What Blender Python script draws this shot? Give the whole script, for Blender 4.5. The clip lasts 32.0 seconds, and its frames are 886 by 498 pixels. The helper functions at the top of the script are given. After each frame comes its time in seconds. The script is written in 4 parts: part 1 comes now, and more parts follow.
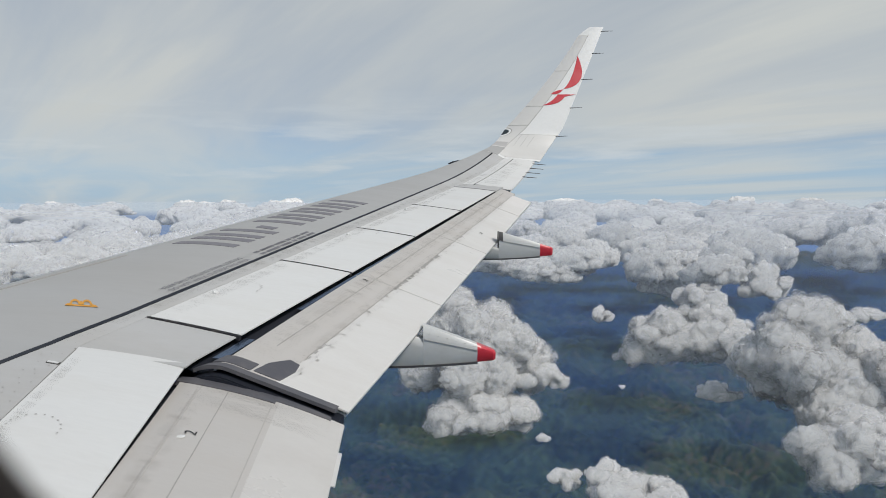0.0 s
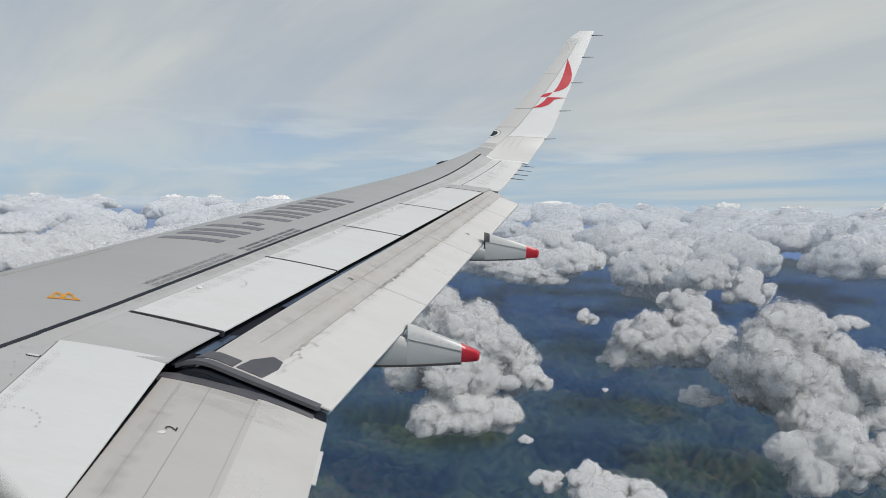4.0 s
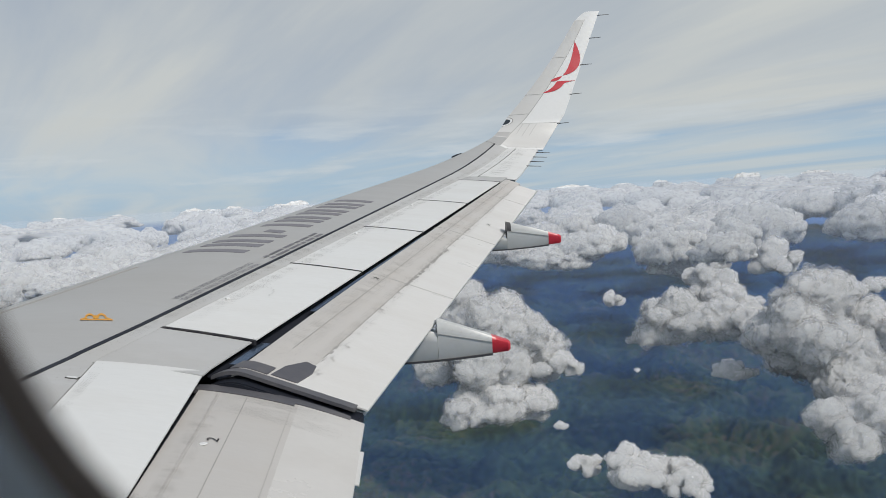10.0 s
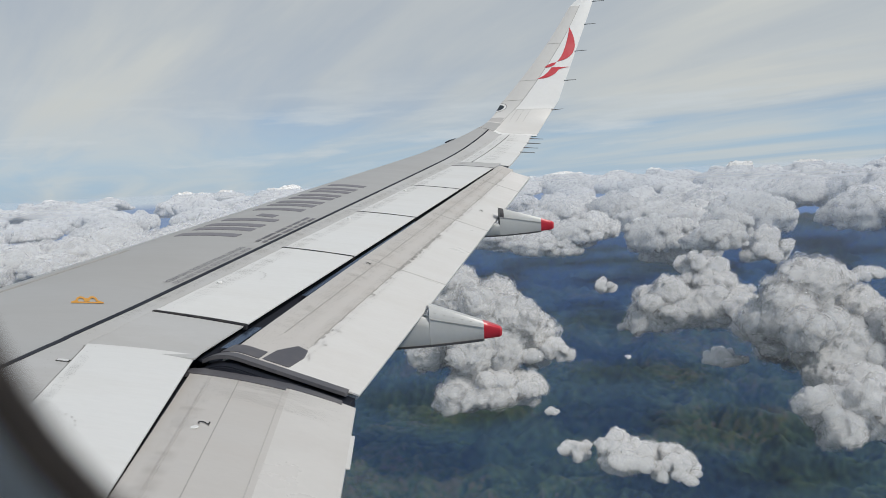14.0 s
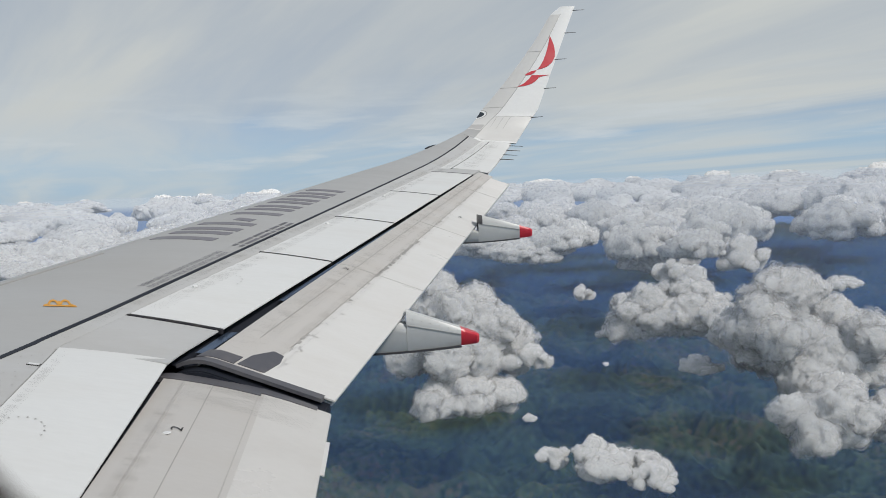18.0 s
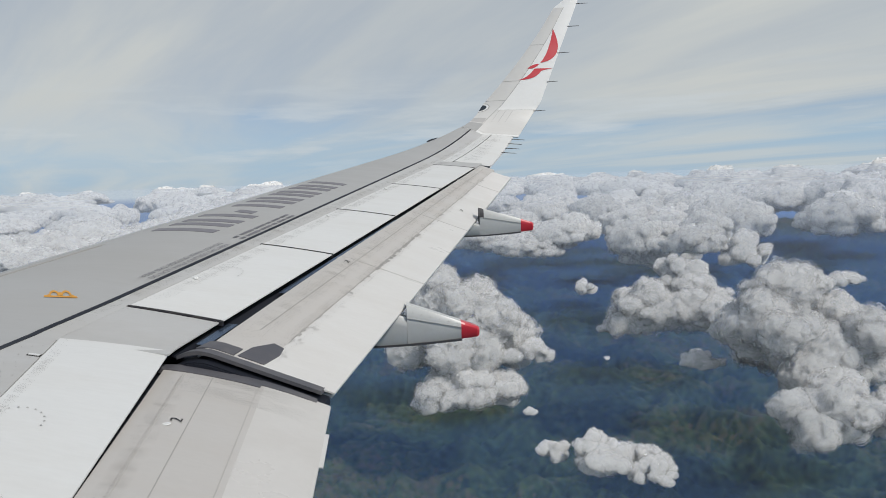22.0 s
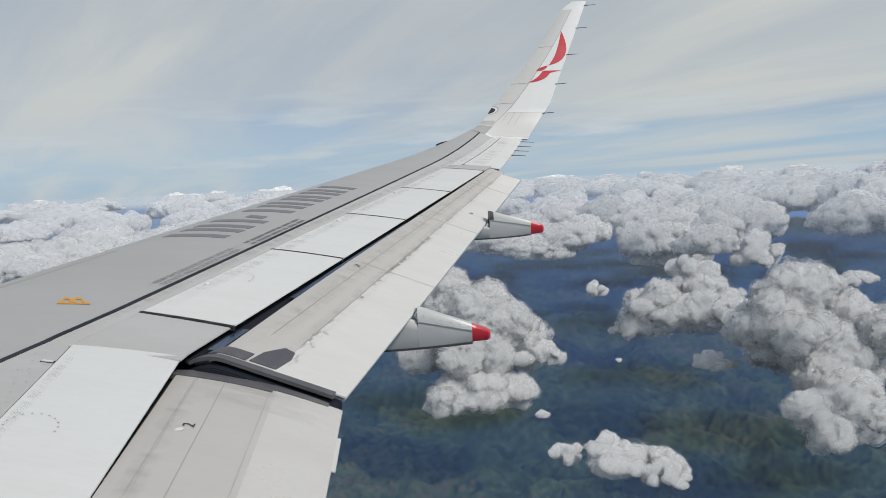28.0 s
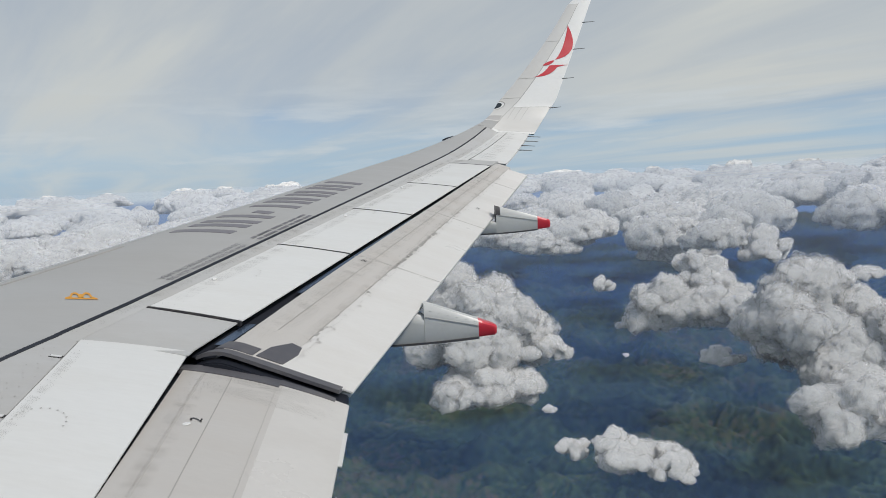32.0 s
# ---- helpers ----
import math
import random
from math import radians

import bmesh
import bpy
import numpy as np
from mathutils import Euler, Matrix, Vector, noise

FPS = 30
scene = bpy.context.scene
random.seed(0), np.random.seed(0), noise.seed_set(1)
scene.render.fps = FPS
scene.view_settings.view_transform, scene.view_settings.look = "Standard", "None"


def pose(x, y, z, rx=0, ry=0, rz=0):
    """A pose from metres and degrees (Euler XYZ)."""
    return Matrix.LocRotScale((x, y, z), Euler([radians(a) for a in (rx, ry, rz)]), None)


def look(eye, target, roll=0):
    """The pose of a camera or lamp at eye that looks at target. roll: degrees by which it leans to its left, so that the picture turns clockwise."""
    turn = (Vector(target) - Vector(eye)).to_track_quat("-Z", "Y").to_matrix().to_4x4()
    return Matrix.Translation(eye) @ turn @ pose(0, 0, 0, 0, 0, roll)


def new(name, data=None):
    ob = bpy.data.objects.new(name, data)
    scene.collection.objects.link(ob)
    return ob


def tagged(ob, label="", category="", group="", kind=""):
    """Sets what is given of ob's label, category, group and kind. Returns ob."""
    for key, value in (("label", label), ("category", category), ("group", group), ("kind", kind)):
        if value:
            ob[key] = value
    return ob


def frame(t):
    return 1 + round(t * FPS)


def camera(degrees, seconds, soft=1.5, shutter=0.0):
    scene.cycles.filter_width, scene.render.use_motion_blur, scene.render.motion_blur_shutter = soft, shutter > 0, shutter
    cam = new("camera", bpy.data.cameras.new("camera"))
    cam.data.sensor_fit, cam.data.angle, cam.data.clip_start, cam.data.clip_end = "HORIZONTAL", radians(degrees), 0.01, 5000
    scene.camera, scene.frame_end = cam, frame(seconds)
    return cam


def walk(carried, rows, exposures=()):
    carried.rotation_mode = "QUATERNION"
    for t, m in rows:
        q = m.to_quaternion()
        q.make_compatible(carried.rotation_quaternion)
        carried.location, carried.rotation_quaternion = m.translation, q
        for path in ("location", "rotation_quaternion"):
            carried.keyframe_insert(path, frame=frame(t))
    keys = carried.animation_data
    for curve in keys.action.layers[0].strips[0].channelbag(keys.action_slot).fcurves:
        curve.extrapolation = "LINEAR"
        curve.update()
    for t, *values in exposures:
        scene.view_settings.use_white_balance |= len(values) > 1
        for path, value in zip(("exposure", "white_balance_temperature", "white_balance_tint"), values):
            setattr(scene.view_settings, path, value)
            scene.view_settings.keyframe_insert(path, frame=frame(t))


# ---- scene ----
cam = camera(58.4, 32.0, soft=0.75)

# seconds, place, pitch, roll and yaw of the hand-held camera at the cabin window
ROWS = (
    (0, 0.4010, 1.5000, 1.3908, -3.633, -0.224, -2.509),
    (0.5, 0.4013, 1.5000, 1.3908, -3.643, -0.212, -2.491),
    (1, 0.4022, 1.5000, 1.3908, -3.765, -0.258, -2.509),
    (1.5, 0.4049, 1.5000, 1.3908, -3.827, -0.415, -1.954),
    (2, 0.4058, 1.5000, 1.3908, -3.688, -0.499, -1.851),
    (2.5, 0.4055, 1.5000, 1.3908, -3.224, -0.576, -1.596),
    (4.5, 0.4035, 1.5000, 1.3908, -4.144, 1.329, -3.844),
    (5, 0.3942, 1.5000, 1.3908, -4.984, -0.231, -2.284),
    (5.5, 0.3954, 1.5000, 1.3908, -5.448, -2.152, -0.337),
    (6, 0.3966, 1.5000, 1.3908, -5.293, -2.775, 0.184),
    (6.5, 0.3952, 1.5000, 1.3908, -4.953, -3.180, -0.760),
    (7, 0.3925, 1.5000, 1.3908, -4.684, -3.434, -1.240),
    (7.5, 0.3909, 1.5000, 1.3908, -4.450, -3.441, -1.230),
    (8, 0.3892, 1.5000, 1.3908, -3.998, -3.405, -1.257),
    (8.5, 0.3893, 1.5000, 1.3908, -3.967, -3.512, -0.957),
    (9, 0.3892, 1.5000, 1.3908, -3.969, -3.581, -0.982),
    (9.5, 0.3880, 1.5000, 1.3908, -3.874, -3.526, -1.370),
    (10, 0.3871, 1.5000, 1.3908, -4.052, -3.562, -1.953),
    (10.5, 0.3876, 1.5000, 1.3908, -4.320, -3.663, -2.001),
    (11, 0.3890, 1.5000, 1.3908, -4.385, -3.712, -1.679),
    (11.5, 0.3902, 1.5000, 1.3908, -4.497, -3.642, -1.535),
    (12, 0.3908, 1.5000, 1.3908, -4.773, -3.549, -1.645),
    (12.5, 0.3908, 1.5000, 1.3908, -5.108, -3.292, -2.162),
    (13, 0.3908, 1.5000, 1.3908, -5.163, -3.299, -2.267),
    (13.5, 0.3902, 1.5000, 1.3908, -5.080, -3.232, -2.274),
    (15.5, 0.3892, 1.5000, 1.3908, -5.341, -2.354, -3.079),
    (16, 0.3898, 1.5000, 1.3908, -5.341, -2.302, -3.142),
    (16.5, 0.3905, 1.5000, 1.3908, -4.918, -2.155, -2.804),
    (17, 0.3922, 1.5000, 1.3908, -4.955, -2.378, -2.621),
    (17.5, 0.3965, 1.5000, 1.3908, -4.939, -2.344, -3.530),
    (18, 0.4024, 1.5000, 1.3908, -4.753, -2.371, -3.916),
    (18.5, 0.4072, 1.5000, 1.3908, -4.827, -2.142, -4.521),
    (19, 0.4079, 1.5000, 1.3908, -5.110, -1.997, -4.639),
    (19.5, 0.4069, 1.5000, 1.3908, -5.128, -1.977, -4.977),
    (20, 0.4071, 1.5000, 1.3908, -5.570, -1.781, -5.488),
    (20.5, 0.4107, 1.5000, 1.3908, -5.869, -1.959, -4.596),
    (21, 0.4136, 1.5000, 1.3908, -5.867, -1.911, -3.787),
    (21.5, 0.4126, 1.5000, 1.3908, -5.464, -1.969, -3.968),
    (22, 0.4124, 1.5000, 1.3908, -5.240, -2.044, -3.756),
    (22.5, 0.4127, 1.5000, 1.3908, -5.119, -2.106, -3.629),
    (23, 0.4132, 1.5000, 1.3908, -5.007, -2.063, -3.320),
    (23.5, 0.4125, 1.5000, 1.3908, -4.937, -2.055, -3.592),
    (24, 0.4120, 1.5000, 1.3908, -5.148, -2.194, -3.796),
    (24.5, 0.4127, 1.5000, 1.3908, -5.242, -2.190, -3.626),
    (25, 0.4142, 1.5000, 1.3908, -5.195, -2.315, -3.196),
    (25.5, 0.4161, 1.5000, 1.3908, -5.190, -2.324, -2.786),
    (27.5, 0.4141, 1.5000, 1.3908, -5.020, -2.570, -3.053),
    (28, 0.4145, 1.5000, 1.3908, -4.974, -2.665, -3.014),
    (28.5, 0.4155, 1.5000, 1.3908, -5.189, -2.635, -2.900),
    (29, 0.4189, 1.5000, 1.3908, -5.085, -2.833, -2.114),
    (29.5, 0.4260, 1.5000, 1.3908, -4.725, -3.254, 0.295),
    (30, 0.4265, 1.5000, 1.3908, -4.428, -3.688, 1.562),
    (30.5, 0.4298, 1.5000, 1.3908, -4.638, -3.406, 0.698),
    (31, 0.4322, 1.5000, 1.3908, -6.979, -3.487, -0.105),
    (31.5, 0.4264, 1.5000, 1.3908, -6.391, -3.100, -1.198),
    (32, 0.4178, 1.5000, 1.3908, -5.307, -2.773, -2.508),
)
walk(cam, [(t, pose(x, y, z, 90 + pitch, 0, yaw) @ pose(0, 0, 0, 0, 0, roll)) for t, x, y, z, pitch, roll, yaw in ROWS],
     exposures=((0, 0.0), (32, 0.0)))
cam.data.dof.use_dof = True
cam.data.dof.focus_distance = 9.0
cam.data.dof.aperture_fstop = 4.4

scene.cycles.transparent_max_bounces = 48

# ---- sky and sun ----
SUN_ELEVATION, SUN_AZIMUTH = 50.0, 130.0        # azimuth clockwise from +y (outboard) to +x (aft)
world = bpy.data.worlds.new("sky")
scene.world = world
world.use_nodes = True
wt = world.node_tree
wt.nodes.clear()


def node(tree, kind, ins=None, **props):
    n = tree.nodes.new(kind)
    for k, v in props.items():
        setattr(n, k, v)
    for k, v in (ins or {}).items():
        if isinstance(v, bpy.types.NodeSocket):
            tree.links.new(v, n.inputs[k])
        else:
            n.inputs[k].default_value = v
    return n


def calc(tree, op, a, b=0.0, c=None, clamp=False):
    ins = {0: a, 1: b}
    if c is not None:
        ins[2] = c
    return node(tree, "ShaderNodeMath", ins, operation=op, use_clamp=clamp).outputs[0]


def ramp(tree, fac, *stops):
    n = node(tree, "ShaderNodeValToRGB", {0: fac})
    el = n.color_ramp.elements
    while len(el) < len(stops):
        el.new(0.5)
    for e, (p, c) in zip(el, stops):
        e.position = p
        e.color = (c, c, c, 1) if isinstance(c, (int, float)) else (*c, 1)
    return n.outputs[0]


def blend(tree, fac, a, b, mode="MIX"):
    n = node(tree, "ShaderNodeMix", data_type="RGBA", blend_type=mode)
    for i, v in ((0, fac), (6, a), (7, b)):
        if isinstance(v, bpy.types.NodeSocket):
            tree.links.new(v, n.inputs[i])
        else:
            n.inputs[i].default_value = v if i == 0 else (*v, 1)
    return n.outputs[2]


def build_sky():
    """A clear sky with a veil of high streaked cloud that thins out towards the horizon."""
    t = wt
    clear = node(t, "ShaderNodeTexSky", sky_type="NISHITA", sun_disc=False, sun_elevation=radians(SUN_ELEVATION),
                 sun_rotation=radians(SUN_AZIMUTH), altitude=4000, air_density=1.0, dust_density=0.6, ozone_density=1.4)
    way = node(t, "ShaderNodeTexCoord").outputs["Generated"]
    xyz = node(t, "ShaderNodeSeparateXYZ", {0: way})
    up = calc(t, "MAXIMUM", xyz.outputs[2], 0.0)
    deep = calc(t, "ADD", up, 0.06)
    flat = node(t, "ShaderNodeCombineXYZ", {0: calc(t, "DIVIDE", xyz.outputs[0], deep), 1: calc(t, "DIVIDE", xyz.outputs[1], deep), 2: 0.0}).outputs[0]
    turned = node(t, "ShaderNodeMapping", {"Vector": flat, "Rotation": (0, 0, radians(66))}).outputs[0]
    drawn = node(t, "ShaderNodeMapping", {"Vector": turned, "Scale": (0.11, 0.46, 1)}).outputs[0]
    streak = node(t, "ShaderNodeTexNoise", {"Vector": drawn, "Scale": 0.85, "Detail": 6, "Roughness": 0.55, "Distortion": 1.1}).outputs[0]
    soft = node(t, "ShaderNodeTexNoise", {"Vector": flat, "Scale": 0.16, "Detail": 3, "Roughness": 0.5}).outputs[0]
    veil = calc(t, "ADD", calc(t, "MULTIPLY", streak, 0.75), calc(t, "MULTIPLY", soft, 0.45))
    rise = node(t, "ShaderNodeMapRange", {0: up, 1: 0.02, 2: 0.12, 3: -0.16, 4: 0.12}, interpolation_type="SMOOTHSTEP").outputs[0]
    cover = ramp(t, calc(t, "ADD", veil, rise), (0.34, 0.22), (0.56, 0.72), (0.80, 1.0))
    white = ramp(t, streak, (0.34, (4.3, 4.8, 5.2)), (0.60, (5.6, 5.85, 5.75)))
    # the veil is torn open high overhead
    cover = calc(t, "MULTIPLY", cover, node(t, "ShaderNodeMapRange", {0: up, 1: 0.48, 2: 0.80, 3: 1.0, 4: 0.40}, interpolation_type="SMOOTHSTEP").outputs[0])
    blue = blend(t, 1.0, clear.outputs[0], (0.72, 0.84, 0.96), "MULTIPLY")
    low = node(t, "ShaderNodeMapRange", {0: up, 1: 0.0, 2: 0.13, 3: 0.9, 4: 0.0}, interpolation_type="SMOOTHSTEP").outputs[0]
    blue = blend(t, low, blue, (3.3, 4.75, 6.2))
    sky = blend(t, cover, blue, white)
    # thin broken bars of cloud low over the horizon
    bars = node(t, "ShaderNodeMapping", {"Vector": way, "Scale": (3.2, 3.2, 26.0), "Rotation": (0, radians(2.0), 0)}).outputs[0]
    bar = node(t, "ShaderNodeTexNoise", {"Vector": bars, "Scale": 1.5, "Detail": 7, "Roughness": 0.58}).outputs[0]
    band = calc(t, "MULTIPLY", node(t, "ShaderNodeMapRange", {0: xyz.outputs[2], 1: 0.0, 2: 0.03}).outputs[0],
                node(t, "ShaderNodeMapRange", {0: xyz.outputs[2], 1: 0.06, 2: 0.14, 3: 1.0, 4: 0.0}).outputs[0])
    sky = blend(t, calc(t, "MULTIPLY", ramp(t, bar, (0.52, 0.0), (0.66, 0.75)), band), sky, (5.7, 6.2, 6.5))
    # distance below the horizon: land lost in blue air
    below = node(t, "ShaderNodeMapRange", {0: xyz.outputs[2], 1: -0.012, 2: -0.020}).outputs[0]
    sky = blend(t, below, sky, (1.1, 1.9, 3.6))
    bg = node(t, "ShaderNodeBackground", {0: sky, 1: 0.10})
    t.links.new(bg.outputs[0], node(t, "ShaderNodeOutputWorld").inputs[0])


build_sky()
sun = new("sun", bpy.data.lights.new("sun", "SUN"))
sun.data.energy, sun.data.angle, sun.data.color = 2.25, radians(5.0), (1.0, 0.955, 0.88)
_e, _a = radians(SUN_ELEVATION), radians(SUN_AZIMUTH)
SUNWARD = Vector((math.cos(_e) * math.sin(_a), math.cos(_e) * math.cos(_a), math.sin(_e)))
sun.matrix_world = look(SUNWARD * 50, (0, 0, 0))

# ---- materials ----


def material(name, base, rough=0.5, metal=0.0, grime=0.0, grime_colour=(0.25, 0.22, 0.18), scale=3.0, stretch=(1, 1, 1), bump=0.0, bump_scale=60.0,
             spots=0.0, spec=0.5):
    """Paint or metal with wear at two scales: broad stains and fine grain, and a fine relief."""
    m = bpy.data.materials.new(name)
    m.use_nodes = True
    t = m.node_tree
    p = t.nodes["Principled BSDF"]
    where = node(t, "ShaderNodeTexCoord").outputs["Object"]
    mapped = node(t, "ShaderNodeMapping", {"Vector": where, "Scale": stretch}).outputs[0]
    broad = node(t, "ShaderNodeTexNoise", {"Vector": mapped, "Scale": scale, "Detail": 6, "Roughness": 0.6}).outputs[0]
    fine = node(t, "ShaderNodeTexNoise", {"Vector": mapped, "Scale": scale * 14, "Detail": 4, "Roughness": 0.65}).outputs[0]
    tone = node(t, "ShaderNodeMapRange", {0: fine, 1: 0.25, 2: 0.75, 3: 0.972, 4: 1.022}).outputs[0]
    colour = blend(t, 1.0, base, tone, "MULTIPLY")
    stain = ramp(t, broad, (0.42, 0.0), (0.70, 1.0))
    colour = blend(t, calc(t, "MULTIPLY", stain, grime), colour, grime_colour)
    if spots:
        dots = ramp(t, node(t, "ShaderNodeTexNoise", {"Vector": where, "Scale": 26, "Detail": 3}).outputs[0], (0.66, 0.0), (0.72, 1.0))
        colour = blend(t, calc(t, "MULTIPLY", dots, spots), colour, grime_colour)
    t.links.new(colour, p.inputs["Base Color"])
    r = node(t, "ShaderNodeMapRange", {0: broad, 1: 0.3, 2: 0.7, 3: max(rough - 0.08, 0.02), 4: min(rough + 0.10, 1)}).outputs[0]
    t.links.new(r, p.inputs["Roughness"])
    p.inputs["Metallic"].default_value = metal
    p.inputs["Specular IOR Level"].default_value = spec
    if bump:
        b = node(t, "ShaderNodeBump", {"Strength": bump, "Distance": 0.004,
                                       "Height": node(t, "ShaderNodeTexNoise", {"Vector": where, "Scale": bump_scale, "Detail": 3}).outputs[0]})
        t.links.new(b.outputs[0], p.inputs["Normal"])
    return m


GREY_SKIN = material("grey_wing_paint", (0.425, 0.425, 0.42), 0.42, grime=0.22, grime_colour=(0.36, 0.35, 0.33), scale=0.8, stretch=(0.35, 1.6, 1))
PALE_SKIN = material("pale_grey_paint", (0.51, 0.51, 0.505), 0.45, grime=0.35, grime_colour=(0.42, 0.40, 0.37), scale=1.6, stretch=(0.5, 1.5, 1), spots=0.15)
WHITE = material("white_spoiler_paint", (0.74, 0.745, 0.735), 0.40, grime=0.16, grime_colour=(0.58, 0.55, 0.50), scale=1.7, stretch=(0.4, 1.6, 1), spots=0.06)
FLAP = material("flap_paint", (0.550, 0.528, 0.502), 0.36, grime=0.35, grime_colour=(0.52, 0.48, 0.44), scale=2.0, stretch=(0.35, 1.8, 1), spots=0.10)
FLAP_WHITE = material("flap_white_paint", (0.70, 0.69, 0.67), 0.34, grime=0.35, grime_colour=(0.60, 0.575, 0.54), scale=2.2, stretch=(0.4, 1.8, 1))
FLAP_MID = material("flap_pale_paint", (0.635, 0.617, 0.592), 0.34, grime=0.5, grime_colour=(0.56, 0.535, 0.505), scale=1.4, stretch=(0.9, 1.2, 1))
SOFT_SEAM = material("soft_seam", (0.47, 0.455, 0.435), 0.55, grime=0.4, grime_colour=(0.55, 0.53, 0.50), scale=7)
WINGLET = material("winglet_white_paint", (0.85, 0.85, 0.84), 0.30, grime=0.10, grime_colour=(0.62, 0.60, 0.57), scale=1.4)
ALLOY = material("bare_alloy", (0.55, 0.56, 0.57), 0.34, metal=0.75, grime=0.3, grime_colour=(0.4, 0.38, 0.36), scale=3, stretch=(1, 0.3, 1))
SEAL = material("dark_seal_rubber", (0.060, 0.060, 0.066), 0.5, grime=0.4, grime_colour=(0.085, 0.08, 0.08), scale=6, bump=0.4, bump_scale=90)
BROWN_SEAL = material("brown_window_seal", (0.20, 0.145, 0.11), 0.6, grime=0.4, grime_colour=(0.11, 0.08, 0.065), scale=30)
GRAPHITE = material("graphite_panel", (0.095, 0.095, 0.108), 0.42, grime=0.5, grime_colour=(0.18, 0.17, 0.17), scale=5, bump=0.3)
# near black; on the plates in slots and gaps it stands in for shade
GAP = material("gap_black", (0.018, 0.021, 0.030), 0.5, spec=0.3)
LINE = material("joint_line", (0.03, 0.03, 0.035), 0.7, spec=0.1, grime=0.3, scale=8)
ROOT_GREY = material("root_panel_grey", (0.50, 0.49, 0.48), 0.45, grime=0.3, grime_colour=(0.42, 0.40, 0.38), scale=6)
# blue of the mirrored sky is put into this metal's base colour
SLOT_SKY_METAL = material("slot_sky_tinted_metal", (0.22, 0.29, 0.40), 0.22, metal=0.9, grime=0.4, grime_colour=(0.08, 0.10, 0.14), scale=2.5, stretch=(1, 0.4, 1))
FAINT = material("faint_joint", (0.38, 0.37, 0.355), 0.6, grime=0.5, grime_colour=(0.42, 0.40, 0.38), scale=9)
FAIRING = material("fairing_paint", (0.62, 0.63, 0.625), 0.38, grime=0.25, grime_colour=(0.42, 0.41, 0.39), scale=2.5, spots=0.08)
RED = material("red_paint", (0.62, 0.035, 0.055), 0.32, grime=0.2, grime_colour=(0.45, 0.05, 0.06), scale=5)
ORANGE = material("orange_paint", (0.72, 0.33, 0.03), 0.45, grime=0.3, grime_colour=(0.60, 0.36, 0.12), scale=12)
MARK = material("dark_marking_paint", (0.20, 0.195, 0.215), 0.5, grime=0.3, grime_colour=(0.24, 0.23, 0.24), scale=6)
RIVET = material("rivet_head", (0.46, 0.45, 0.44), 0.45, metal=0.2)
LENS = material("smoked_lens", (0.05, 0.06, 0.07), 0.08)
PLASTIC = material("cabin_panel_plastic", (0.86, 0.91, 0.95), 0.55, grime=0.2, scale=8, bump=0.2, bump_scale=160)
CARPET = material("cabin_carpet", (0.45, 0.46, 0.48), 0.95, grime=0.4, scale=20, bump=0.6)


def grime_material():
    """Thin brownish dirt that lies in streaks and lets the paint show through."""
    m = bpy.data.materials.new("streaked_grime")
    m.use_nodes = True
    t = m.node_tree
    p = t.nodes["Principled BSDF"]
    where = node(t, "ShaderNodeTexCoord").outputs["Object"]
    drawn = node(t, "ShaderNodeMapping", {"Vector": where, "Scale": (1.6, 5.0, 3.0)}).outputs[0]
    streaks = node(t, "ShaderNodeTexNoise", {"Vector": drawn, "Scale": 2.2, "Detail": 8, "Roughness": 0.7}).outputs[0]
    much = ramp(t, streaks, (0.40, 0.0), (0.80, 0.12))
    p.inputs["Base Color"].default_value = (0.20, 0.17, 0.14, 1)
    p.inputs["Roughness"].default_value = 0.8
    edge = node(t, "ShaderNodeAttribute", attribute_name="fade").outputs["Fac"]
    t.links.new(calc(t, "MULTIPLY", much, edge), p.inputs["Alpha"])
    return m


GRIME = grime_material()

# ---- helpers for shapes ----


def part(name, bm, mat, parent=None, label="", smooth=0.6):
    """Links a bmesh as one mesh object, under a thing if one is given."""
    me = bpy.data.meshes.new(name)
    bmesh.ops.recalc_face_normals(bm, faces=bm.faces)
    bm.to_mesh(me)
    bm.free()
    me.materials.append(mat)
    if smooth:
        me.shade_smooth()
        me.set_sharp_from_angle(angle=smooth)
    ob = new(name, me)
    if parent:
        ob.parent = parent
    if label:
        tagged(ob, label)
    return ob


def panel(fn, nu, nv, thick=0.02, down=(0, 0, -1)):
    """A closed plate: its upper face is fn(u, v) for u and v from 0 to 1."""
    bm = bmesh.new()
    d = Vector(down) * thick
    top = [[bm.verts.new(Vector(fn(i / nu, j / nv))) for j in range(nv + 1)] for i in range(nu + 1)]
    low = [[bm.verts.new(v.co + d) for v in row] for row in top]
    for i in range(nu):
        for j in range(nv):
            bm.faces.new((top[i][j], top[i + 1][j], top[i + 1][j + 1], top[i][j + 1]))
            bm.faces.new((low[i][j], low[i][j + 1], low[i + 1][j + 1], low[i + 1][j]))
    rim = [(i, 0) for i in range(nu)] + [(nu, j) for j in range(nv)] + [(i, nv) for i in range(nu, 0, -1)] + [(0, j) for j in range(nv, 0, -1)]
    for (a, b), (c, e) in zip(rim, rim[1:] + rim[:1]):
        bm.faces.new((top[a][b], low[a][b], low[c][e], top[c][e]))
    return bm


